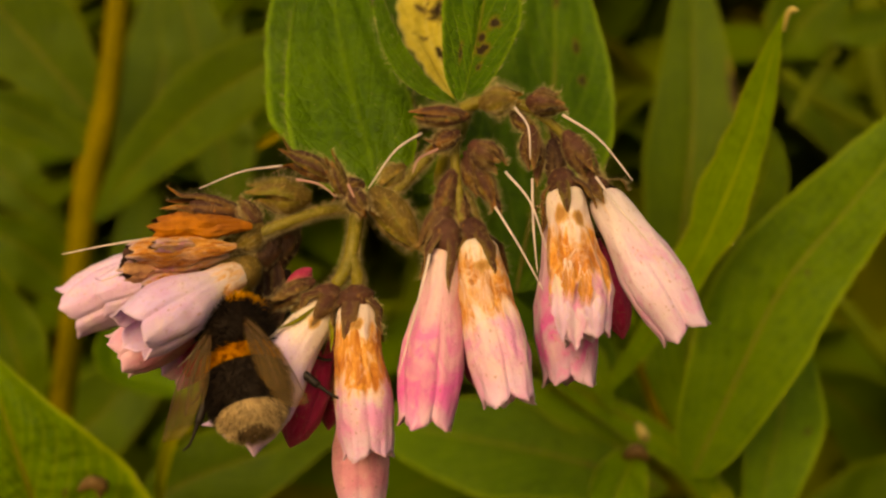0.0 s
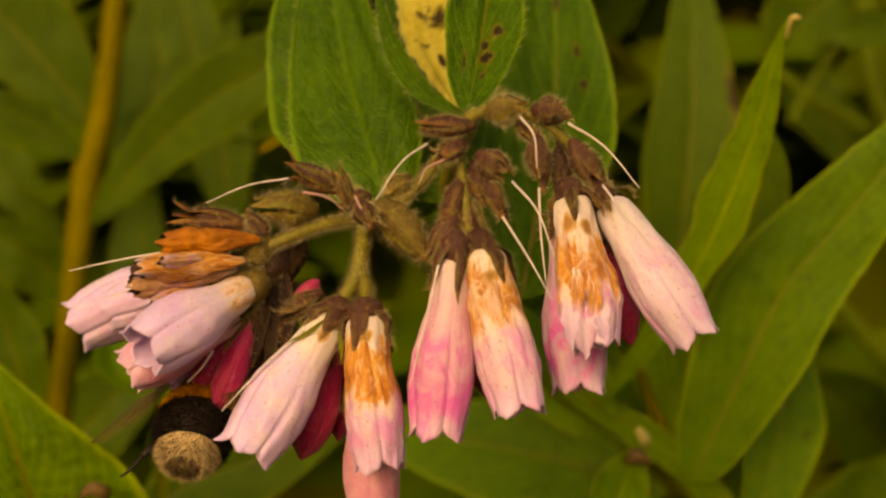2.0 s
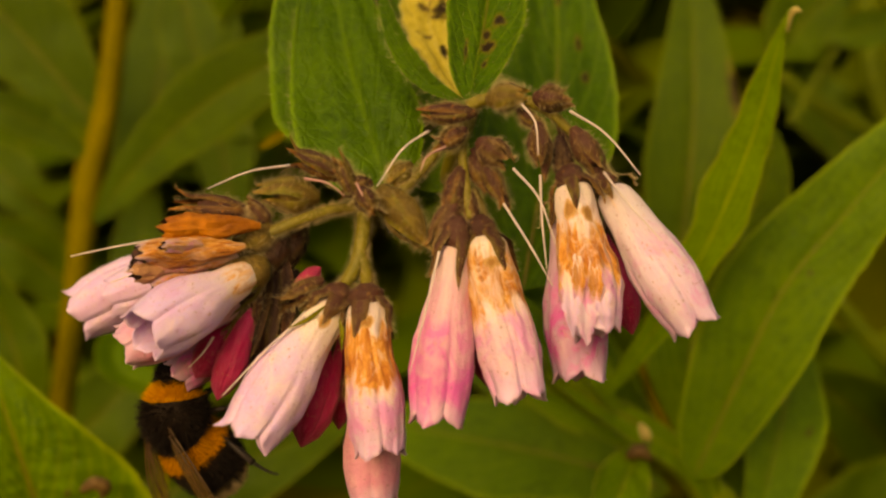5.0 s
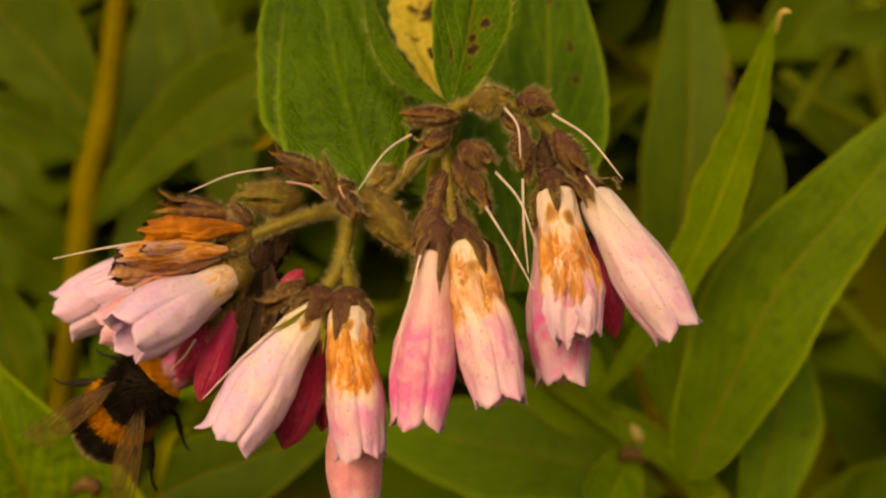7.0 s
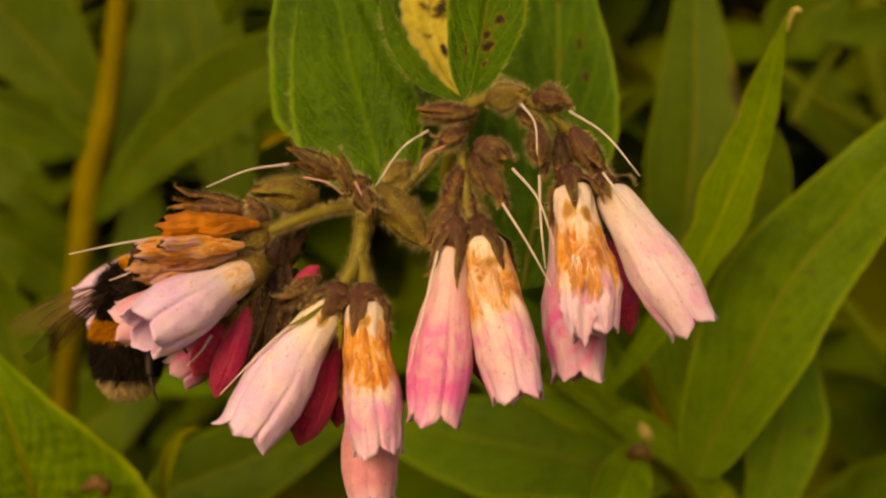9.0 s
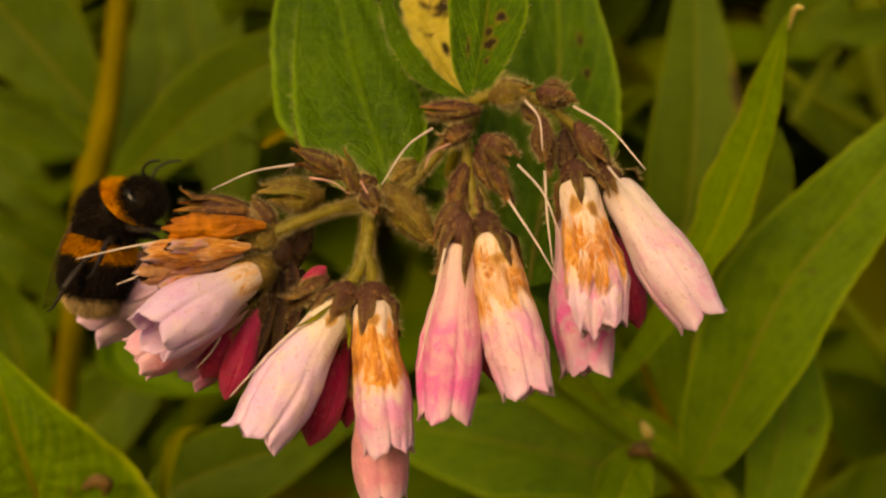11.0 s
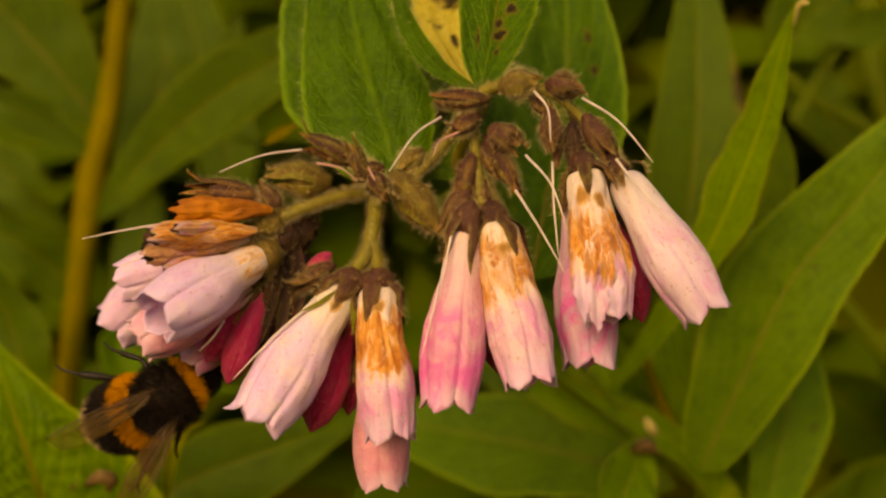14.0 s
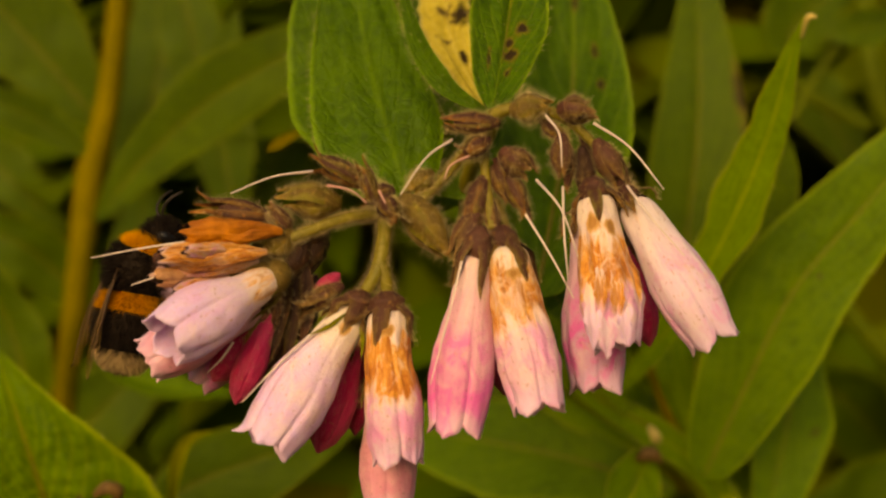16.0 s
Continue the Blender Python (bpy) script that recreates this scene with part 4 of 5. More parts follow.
stem(comfrey, [(655, 372, 0.141), (650, 420, 0.139), (640, 470, 0.138), (618, 510, 0.137)], [15, 13, 13, 12], STEM_GREEN, hairs=700, name="pedicel")
stem(comfrey, [(645, 455, 0.138), (655, 490, 0.138), (656, 525, 0.138)], [12, 12, 11], STEM_GREEN, hairs=350, name="pedicel")
stem(comfrey, [(545, 395, 0.140), (505, 440, 0.141), (475, 510, 0.142), (450, 590, 0.143)], [14, 16, 17, 12], CALYX_DARK, hairs=200, name="cyme_branch")
stem(comfrey, [(1000, 225, 0.1415), (1012, 270, 0.142), (1018, 315, 0.142)], [8, 9, 10], CALYX, hairs=260, name="pedicel")
stem(comfrey, [(845, 340, 0.141), (862, 380, 0.141), (868, 410, 0.140)], [8, 8, 9], STEM_CYME, hairs=260, name="pedicel")
stem(comfrey, [(838, 300, 0.140), (815, 340, 0.139), (800, 385, 0.138)], [8, 8, 9], CALYX, hairs=260, name="pedicel")
stem(comfrey, [(845, 270, 0.140), (875, 330, 0.139), (905, 372, 0.138)], [6, 6, 6], CALYX, hairs=60, name="pedicel")


def bell(name_seed, base, tip, width, kind, d, d_tip, calyx_from, calyx_mat, calyx_r=26, cal_len=70, label="", wilt=0.0, flare=1.0, neck=0.6, bud=False):
    """A flower: its calyx with the corolla in it."""
    b, t = at(*base, d), at(*tip, d_tip)
    c0 = at(*calyx_from, d)
    way = (b - c0).normalized()
    ob = calyx(comfrey, c0, c0 + way * ((cal_len + 22) * unit(d)), calyx_r * unit(d), calyx_mat, name="flower", label=label, spread=0.03,
               mouth=(0.38 if bud else neck * 0.5 + 0.075) * width * unit(d))
    corolla(c0.lerp(b, 0.40), t, width * unit((d + d_tip) / 2), kind, ob, wilt, flare, bud, neck=neck, seed=name_seed)
    return ob


bell(1, (590, 562), (440, 782), 124, "white", 0.1360, 0.1315, (612, 518), CALYX_PURPLE, 32, 62, "white and pale pink bell with a bitten hole", wilt=0.04, neck=0.62)
bell(2, (652, 700), (668, 892), 104, "peach", 0.1400, 0.1395, (655, 640), CALYX, 22, 50, "pink bell hanging behind a rusty one", neck=0.7)
bell(3, (657, 548), (676, 812), 110, "rust", 0.1345, 0.1325, (655, 520), CALYX_PURPLE, 36, 72, "white bell with a large rust-brown stain", wilt=0.30, neck=0.70)
bell(4, (808, 486), (778, 756), 116, "pink", 0.1345, 0.1325, (818, 405), CALYX_PURPLE, 29, 100, "rose-pink bell", wilt=0.08, neck=0.60)
bell(5, (866, 452), (926, 716), 112, "worn", 0.1355, 0.1320, (858, 402), CALYX, 30, 88, "pale pink bell with brown marks", wilt=0.22, neck=0.78)
bell(6, (1008, 420), (1032, 678), 112, "lilac", 0.1420, 0.1400, (1012, 345), CALYX, 24, 60, "lilac-pink bell", neck=0.62)
bell(7, (1028, 352), (1066, 600), 106, "torn", 0.1355, 0.1325, (1016, 312), CALYX, 30, 74, "withered bell torn open, orange brown inside", wilt=0.50, neck=0.74, flare=0.3)
bell(8, (1096, 362), (1240, 590), 112, "pale", 0.1365, 0.1345, (1075, 322), CALYX, 22, 46, "pale pink bell with a slit along it", wilt=0.10, neck=0.66, flare=1.1)
for u, v, u2, v2, w, kind in ((1010, 480, 1022, 606, 15, "shell"), (1040, 500, 1046, 622, 17, "pale"), (1066, 490, 1080, 596, 15, "shell"), (1028, 440, 1030, 560, 12, "torn"), (1056, 440, 1062, 575, 13, "torn")):
    leaf("petal_shred", comfrey, [(u, v, 0.1322), (u + 0.4 * (u2 - u) + 3, v + 0.5 * (v2 - v), 0.1300), (u2, v2, 0.1302)], w, w, PETAL[kind], "ragged strip of a withered petal", n=20, m=4, fold=0.4, wave=0.7, ragged=0.5, full=0.5, midrib=False)
left_bell = bell(9, (322, 466), (146, 560), 122, "shell", 0.1545, 0.1530, (400, 425), CALYX_GREEN, 26, 80, "shell-pink bell pushed about by the bee", neck=0.66)
bell(10, (436, 497), (258, 598), 122, "lilac_white", 0.1365, 0.1275, (470, 474), CALYX_GREEN, 34, 80, "lilac-white bell opening towards the light", neck=0.56)
peach_bell = bell(11, (410, 548), (234, 637), 100, "peach", 0.1385, 0.1355, (455, 520), CALYX, 26, 70, "peach-pink bell underneath", neck=0.62)
bell(12, (430, 580), (322, 672), 82, "dusky", 0.1440, 0.1425, (465, 550), CALYX, 24, 60, "dusky pink bell half hidden", neck=0.6)
bell(13, (385, 470), (200, 530), 92, "shell", 0.1490, 0.1480, (440, 455), CALYX, 22, 50, "pink bell half covered by dried petals", neck=0.7)
bell(14, (604, 610), (540, 796), 74, "red", 0.1400, 0.1385, (612, 560), CALYX, 20, 70, "closed crimson flower bud", bud=True)
bell(15, (1098, 440), (1126, 600), 52, "red", 0.1430, 0.1425, (1085, 400), CALYX, 16, 60, "closed crimson flower bud", bud=True)
bell(16, (848, 500), (868, 690), 62, "red", 0.1420, 0.1410, (846, 440), CALYX, 18, 60, "closed crimson flower bud", bud=True)
bell(17, (440, 575), (392, 712), 56, "red", 0.1385, 0.1370, (462, 520), CALYX, 20, 90, "closed crimson flower bud", bud=True)
bell(18, (530, 520), (575, 478), 34, "red", 0.1420, 0.1410, (500, 545), CALYX_PURPLE, 18, 50, "small crimson bud", bud=True)
bell(19, (420, 570), (352, 672), 64, "red", 0.1405, 0.1395, (450, 530), CALYX, 18, 50, "closed crimson flower bud", bud=True)
bell(20, (618, 650), (606, 765), 40, "red", 0.1430, 0.1425, (620, 600), CALYX, 16, 60, "closed crimson flower bud", bud=True)
bell(21, (432, 590), (412, 690), 46, "red", 0.1420, 0.1415, (455, 540), CALYX, 16, 60, "closed crimson flower bud", bud=True)


def dried(base, tip, width, kind_mat, d, seed, label):
    """A shrivelled corolla, crumpled along its length."""
    g = Geo()
    b, t = at(*base, d), at(*tip, d - 0.0055)
    ax = (t - b).normalized()
    e1 = ax.cross(Vector((0, -1, 0))).normalized()
    e2 = ax.cross(e1)
    rows, uvs = [], []
    for j in range(49):
        s = j / 48
        r0 = width / 2 * unit(d) * float(np.interp(s, [0, .15, .45, .75, .93, 1], [.22, .5, .9, 1.0, .9, .7]))
        rag = 0.16 * max(0.0, s - 0.7) / 0.3
        c = b.lerp(t, s) + e1 * (0.06 * (t - b).length * noise.noise(Vector((s * 3, seed, 0))))
        row = []
        for k in range(65):
            w = 6.283185 * k / 64
            q = Vector((math.cos(w) * 1.6, math.sin(w) * 1.6, s * 2.2 + seed))
            fold = 1 - 2 * abs(noise.noise(Vector((math.cos(w) * 2.6, math.sin(w) * 2.6, s * 1.1 + seed))))
            r = r0 * (0.88 + 0.30 * noise.noise(q) + 0.13 * fold + 0.15 * noise.noise(q * 3.1) + 0.07 * noise.noise(q * 8))
            row.append(c + e1 * math.cos(w) * r + e2 * math.sin(w) * r * 0.8 + (t - b) * (rag * noise.noise(Vector((math.cos(w) * 1.7, math.sin(w) * 1.7, seed)))))
        rows.append(row)
        uvs.append([(k / 64, s) for k in range(65)])
    g.grid(rows, 0, False, uvs)
    # inner skin in a dark material: the shade inside the tube, painted
    inner = [[p.lerp(sum(r, Vector()) / len(r), 0.12 if k else 0.0) for p in r] for k, r in enumerate(reversed(rows[24:]))]
    g.grid(inner, 1)
    return part("dried_flower", g, [kind_mat, CALYX_DARK], comfrey, label)


dried((468, 404), (300, 412), 54, DRY, 0.1360, 3.0, "shrivelled orange-brown flower")
dried((442, 440), (256, 454), 52, PETAL["dry_brown"], 0.1345, 8.0, "shrivelled dark brown flower")
dried((428, 458), (246, 478), 50, PETAL["dry_pink"], 0.1358, 10.0, "shrivelled pink and brown petal")
dried((405, 436), (300, 440), 24, PETAL["dry_pink"], 0.1340, 15.0, "pale crumpled petal")
dried((350, 470), (246, 488), 40, DRY_DARK, 0.1346, 21.0, "curled brown petal")
dried((410, 492), (280, 506), 40, PETAL["dry_pink"], 0.1365, 12.0, "shrivelled pink and brown flower")
rim = Geo()
for k in range(2):
    tube(rim, [at(246 + 12 * k, 448 + 26 * k, 0.1345), at(250 + 10 * k, 456 + 28 * k, 0.134), at(262, 462 + 22 * k, 0.1345)], [0.0003, 0.0007, 0.0003], 8, 8, 0, 0.3)
part("anther", rim, CALYX, comfrey, "dark dried anthers")

# fruiting calyxes, their flowers fallen
for u, v, u2, v2, d, r, mat, spread in (
        (880, 184, 950, 172, 0.1395, 27, CALYX_GREEN, 0.12), (962, 180, 1022, 184, 0.1395, 26, CALYX_PURPLE, 0.35), (862, 262, 918, 300, 0.1385, 26, CALYX_PURPLE, 0.2),
        (962, 236, 967, 318, 0.1385, 22, CALYX_PURPLE, 0.12), (1030, 245, 1078, 324, 0.1385, 24, CALYX_PURPLE, 0.12), (838, 208, 740, 208, 0.1385, 20, CALYX, 0.15),
        (828, 240, 772, 272, 0.1385, 19, CALYX, 0.4), (622, 318, 516, 276, 0.1380, 20, CALYX, 0.25), (634, 348, 604, 280, 0.1375, 17, CALYX, 0.2),
        (650, 345, 672, 390, 0.1365, 22, CALYX, 0.35), (560, 352, 462, 346, 0.1390, 34, CALYX_GREEN, 0.10), (452, 386, 312, 358, 0.1400, 24, CALYX, 0.15),
        (692, 350, 768, 442, 0.1395, 35, CALYX_GREEN, 0.05), (866, 300, 904, 372, 0.1395, 20, CALYX, 0.3), (482, 412, 418, 446, 0.1385, 34, CALYX_GREEN, 0.15),
        (480, 400, 440, 352, 0.1385, 18, CALYX_PURPLE, 0.2), (505, 470, 470, 560, 0.1425, 30, CALYX_DARK, 0.2), (480, 560, 440, 660, 0.1410, 26, CALYX_DARK, 0.2),
        (730, 300, 690, 340, 0.1440, 20, CALYX_GREEN, 0.2), (540, 400, 478, 520, 0.1420, 30, CALYX_DARK, 0.1), (510, 430, 455, 500, 0.1400, 26, CALYX_DARK, 0.2),
        (520, 500, 480, 640, 0.1430, 34, CALYX_DARK, 0.1), (570, 505, 500, 548, 0.1395, 20, CALYX_PURPLE, 0.2), (480, 400, 430, 425, 0.1390, 28, CALYX_DARK, 0.2),
        (660, 330, 610, 345, 0.1380, 20, CALYX, 0.3), (848, 290, 878, 352, 0.1400, 20, CALYX, 0.2), (825, 310, 792, 420, 0.1395, 22, CALYX, 0.1),
        (1000, 260, 1010, 345, 0.1400, 22, CALYX_DARK, 0.1), (930, 205, 975, 240, 0.1405, 14, CALYX, 0.2), (1060, 300, 1092, 366, 0.1395, 22, CALYX, 0.15),
        (812, 372, 764, 458, 0.1385, 24, CALYX_PURPLE, 0.3), (838, 350, 850, 430, 0.1390, 15, CALYX, 0.1)):
    seed_calyx(comfrey, at(u, v, d), at(u + 0.94 * (u2 - u), v + 0.94 * (v2 - v), d - 0.001), r * unit(d), mat, spread, 230 if mat is CALYX_GREEN else 40 if mat is CALYX_DARK else 150, 1.25 if mat is CALYX_GREEN else 1.0)

for pts in (((488, 430, .1395), (470, 560, .1385), (436, 668, .1380)), ((500, 440, .1400), (492, 570, .1390), (476, 650, .1385)), ((470, 450, .1395), (440, 560, .1385), (404, 640, .1380)),
            ((512, 450, .1400), (520, 540, .1395), (505, 610, .1390)), ((480, 420, .1400), (455, 500, .1390), (470, 600, .1385))):
    leaf("bract", comfrey, pts, 13, 13, CALYX_DARK, "long dark reddish drooping bract", n=24, m=4, fold=0.5, wave=0.5, hairs=40, full=0.35, midrib=False)
for pts, w in ((((588, 543, .1338), (553, 570, .1326), (516, 586, .1322)), 4), (((606, 552, .1345), (613, 592, .1335), (611, 628, .1330)), 4)):
    leaf("bract", comfrey, pts, w, w, GREEN_BRACT, "narrow yellow-green bract at the foot of the white bell", n=20, m=4, fold=0.4, wave=0.3, hairs=50, full=0.35, midrib=False)
for pts, mat in ((((522, 297, .137), (450, 308, .135), (376, 338, .133)), STYLE), (((310, 424, .137), (220, 438, .136), (132, 456, .135)), STYLE),
                 (((300, 468, .136), (250, 486, .135), (203, 503, .1345)), STYLE),
                 (((768, 238, .138), (722, 270, .136), (676, 336, .134)), STYLE), (((798, 266, .137), (765, 283, .136), (754, 308, .135)), STYLE_PINK),
                 (((933, 192, .138), (957, 225, .136), (962, 282, .135)), STYLE), (((1018, 204, .138), (1082, 246, .136), (1143, 319, .134)), STYLE),
                 (((1078, 314, .135), (1120, 368, .132), (1180, 436, .130)), STYLE), (((918, 306, .137), (962, 358, .134), (992, 440, .132)), STYLE),
                 (((900, 368, .137), (945, 440, .135), (986, 514, .133)), STYLE), (((965, 318, .137), (968, 400, .135), (976, 484, .134)), STYLE),
                 (((548, 321, .136), (590, 330, .135), (618, 352, .135)), STYLE_PINK), (((786, 452, .132), (764, 545, .130), (732, 670, .1285)), STYLE),
                 (((548, 566, .1330), (482, 621, .1315), (400, 706, .1300)), STYLE), (((385, 600, .1345), (365, 630, .134), (340, 655, .134)), STYLE),
                 (((640, 330, .136), (650, 350, .135), (668, 372, .135)), STYLE_PINK)):
    style(comfrey, pts, material=mat)

# ---- the bumblebee ----
def fur_material(name, a, b, rough=0.75):
    n = Nodes(name)
    col = n.mix(n.island(), a, b)
    return n.finish(col, rough, spec=0.12)


FUR_BLACK = fur_material("fur_black", (0.005, 0.004, 0.003), (0.017, 0.010, 0.006))
FUR_YELLOW = fur_material("fur_yellow", (0.42, 0.16, 0.003), (0.70, 0.32, 0.008))
# the band's yellow fur, with shade mixed in as darker amber hairs
FUR_YELLOW_SHADED = fur_material("fur_yellow_shaded", (0.12, 0.036, 0.002), (0.66, 0.27, 0.006))
FUR_BUFF = fur_material("fur_buff", (0.040, 0.022, 0.009), (0.66, 0.47, 0.24))
FUR_TIP = fur_material("fur_tip", (0.020, 0.011, 0.005), (0.16, 0.10, 0.045))
CHITIN = plain_material("chitin_black", (0.008, 0.006, 0.005), (0.022, 0.014, 0.010), 900.0, 0.5, 0.3, 0.0001, spec=0.2)
EYE = plain_material("eye_black", (0.006, 0.006, 0.007), (0.012, 0.012, 0.014), 3000.0, 0.30, 0.2, 0.00005, spec=0.5)
VEIN = plain_material("wing_vein", (0.035, 0.018, 0.008), (0.07, 0.035, 0.015), 600.0, 0.5, 0.1)


def wing_material():
    n = Nodes("wing_film")
    f = n.math("MULTIPLY_ADD", n.noise(420.0, 3.0), 0.46, 0.14, clamp=True)
    return n.finish((0.105, 0.060, 0.015), 0.45, n.bump(n.noise(900.0), 0.4, 0.0001), spec=0.10, alpha=f)


WING = wing_material()
WINGS = []
bee = thing("bumblebee", Vector((0, 0, 0)), "furry black bumblebee with yellow bands and a buff tail", "insect")
MM = 0.00114


WAIST = Vector((0, -2.0, -0.6)) * MM


def fuzzy(name, centre, radii, y0, y1, material, count, length, label="", lean=-0.5, parent=None, hinge=None):
    """A slice of an egg-shaped body between two cuts along its length, with its fur."""
    g = Geo()
    rows = []
    ys = np.linspace(y0, y1, 9)

    def skin(y, w):
        k = math.sqrt(max(0.0, 1 - ((y - centre[1]) / radii[1]) ** 2))
        return Vector((centre[0] + radii[0] * k * math.cos(w), y, centre[2] + radii[2] * k * math.sin(w))) * MM

    for y in ys:
        rows.append([skin(y, 2 * math.pi * k / 22) for k in range(22)])
    g.grid(rows, 0, True)
    for _ in range(count):
        y, w = random.uniform(y0, y1), random.uniform(0, 6.283)
        p = skin(y, w)
        nrm = Vector(((p.x / MM - centre[0]) / radii[0] ** 2, (y - centre[1]) / radii[1] ** 2, (p.z / MM - centre[2]) / radii[2] ** 2)).normalized()
        way = (nrm + Vector((random.uniform(-0.4, 0.4), lean + random.uniform(-0.3, 0.3), random.uniform(-0.4, 0.4)))).normalized()
        g.hair(p - nrm * 0.05 * MM, way, length * MM * random.uniform(0.6, 1.25), 0.034 * MM, 0)
    return part(name, g, [material], parent or bee, label, hinge)


# lengths in bee units: x to its right, y forwards from the middle of the thorax, z up
THX, ABD = ((0, 0.0, 0.0), (3.15, 3.4, 3.0)), ((0, -5.6, -0.7), (3.70, 5.3, 3.40))
fuzzy("collar", *THX, 1.75, 3.1, FUR_YELLOW, 2600, 1.0, "yellow fur collar", 0.15)
fuzzy("thorax", *THX, -3.3, 1.75, FUR_BLACK, 5200, 1.2, "black fur", -0.2)
abdomen = fuzzy("abdomen", *ABD, -2.3, -0.4, FUR_BLACK, 2000, 0.9, "black fur", -0.6, hinge=WAIST)
fuzzy("abdomen_band", *ABD, -4.2, -2.3, FUR_YELLOW_SHADED, 3800, 0.95, "yellow fur band", -0.7, abdomen)
fuzzy("abdomen_ring", *ABD, -8.4, -4.2, FUR_BLACK, 5600, 0.95, "black fur", -0.7, abdomen)
fuzzy("tail", *ABD, -10.35, -8.4, FUR_BUFF, 2800, 0.85, "buff white fur", -0.7, abdomen)
fuzzy("tail_tip", *ABD, -10.89, -10.35, FUR_TIP, 500, 0.6, "dark brown fur", -0.7, abdomen)
HEAD = ((0, 3.9, -1.1), (2.25, 2.0, 2.2))
head = fuzzy("head", *HEAD, 1.95, 5.88, FUR_BLACK, 3600, 0.9, "black face", 0.2)
for sx in (-1, 1):
    e = Geo()
    c = Vector((1.9 * sx, 4.2, -0.9)) * MM
    e.grid([[c + Vector((0.50 * sx * math.sin(a) * math.cos(w), 0.55 * math.sin(a) * math.sin(w), 1.05 * math.cos(a))) * MM for w in np.linspace(0, 6.283185, 17)]
            for a in np.linspace(0.02, 3.12, 12)])
    part("eye", e, EYE, head)
    a = Geo()
    tube(a, [Vector((0.5 * sx, 5.5, -0.4)) * MM, Vector((1.1 * sx, 6.6, 0.6)) * MM, Vector((1.6 * sx, 8.0, 0.5)) * MM, Vector((1.9 * sx, 9.2, -0.3)) * MM],
         [0.16 * MM, 0.13 * MM, 0.15 * MM, 0.13 * MM], 16, 8, 0, 0.1)
    part("antenna", a, CHITIN, head)
    for j, (root, knee, shin, foot, toe) in enumerate((
            ((1.5, 1.8, -2.4), (3.2, 3.4, -3.8), (3.6, 5.4, -5.0), (3.8, 6.6, -5.7), (3.9, 7.4, -5.9)),
            ((2.0, 0.0, -2.6), (4.8, 0.3, -3.4), (6.6, -0.9, -5.0), (7.8, -1.5, -5.8), (8.8, -1.7, -6.1)),
            ((2.0, -1.8, -2.6), (4.9, -3.2, -3.2), (7.2, -5.6, -4.6), (8.6, -6.7, -5.6), (9.7, -7.0, -6.0)))):
        g = Geo()
        pts = [Vector((p[0] * sx * (0.85 if j else 0.7), p[1] * (1 if j else 0.75), p[2])) * MM for p in (root, knee, shin, foot, toe)]
        fat = 1.0 if j < 2 else 1.35
        tube(g, pts[:2], [0.26 * MM, 0.38 * MM, 0.27 * MM], 8, 10, 0, 0.1, 70, 0.0005, 1)
        tube(g, pts[1:3], [0.22 * MM, 0.30 * MM * fat, 0.28 * MM * fat], 8, 10, 0, 0.1, 90, 0.0006, 1)
        tube(g, pts[2:], [0.19 * MM, 0.13 * MM, 0.09 * MM], 12, 8, 0, 0.25, 40, 0.0003, 1)
        part("leg", g, [CHITIN, FUR_BLACK], bee)
    for name, root, tip_, broad, back in (("forewing", (1.7, -0.6, 2.4), (6.2, -11.6, 2.6), 2.7, 0.55), ("hindwing", (1.7, -1.6, 2.3), (4.4, -9.2, 2.0), 1.9, 0.6)):
        g = Geo()
        r = Vector((root[0] * sx, root[1], root[2])) * MM
        t = Vector((tip_[0] * sx, tip_[1], tip_[2])) * MM
        ax = (t - r).normalized()
        cross = ax.cross(Vector((0, 0, 1))).normalized() * -sx
        rows, uvs = [], []
        L = (t - r).length
        for i in range(17):
            s = i / 16
            lead = broad * MM * back * math.sin(math.pi * s ** 0.8) ** 0.6 * 0.45 if 0 < s < 1 else 0.0
            trail = broad * MM * (s ** 0.7) * math.sqrt(max(0.0, 1 - s ** 5)) * 1.1 + 0.05 * MM
            c = r + ax * (L * s) + Vector((0, 0, 0.35 * MM * math.sin(s * 3)))
            rows.append([c + cross * (lead + (-trail - lead) * k / 6) + Vector((0, 0, 0.10 * MM * math.sin(k * 2.2 + s * 5))) for k in range(7)])
            uvs.append([(k / 6, s) for k in range(7)])
        g.grid(rows, 0, False, uvs)
        wing = part(name, g, WING, bee, "smoky clear wing with brown veins", origin=r)
        WINGS.append((wing, sx))
        for k0, k1, s1 in ((0, 0, 16), (1, 2, 14), (2, 4, 12), (4, 6, 9)):
            vg = Geo()
            tube(vg, [rows[0][k0], rows[s1 // 2][(k0 + k1) // 2], rows[s1][k1]], [0.09 * MM, 0.06 * MM, 0.035 * MM], 12, 6)
            part("vein", vg, VEIN, wing)

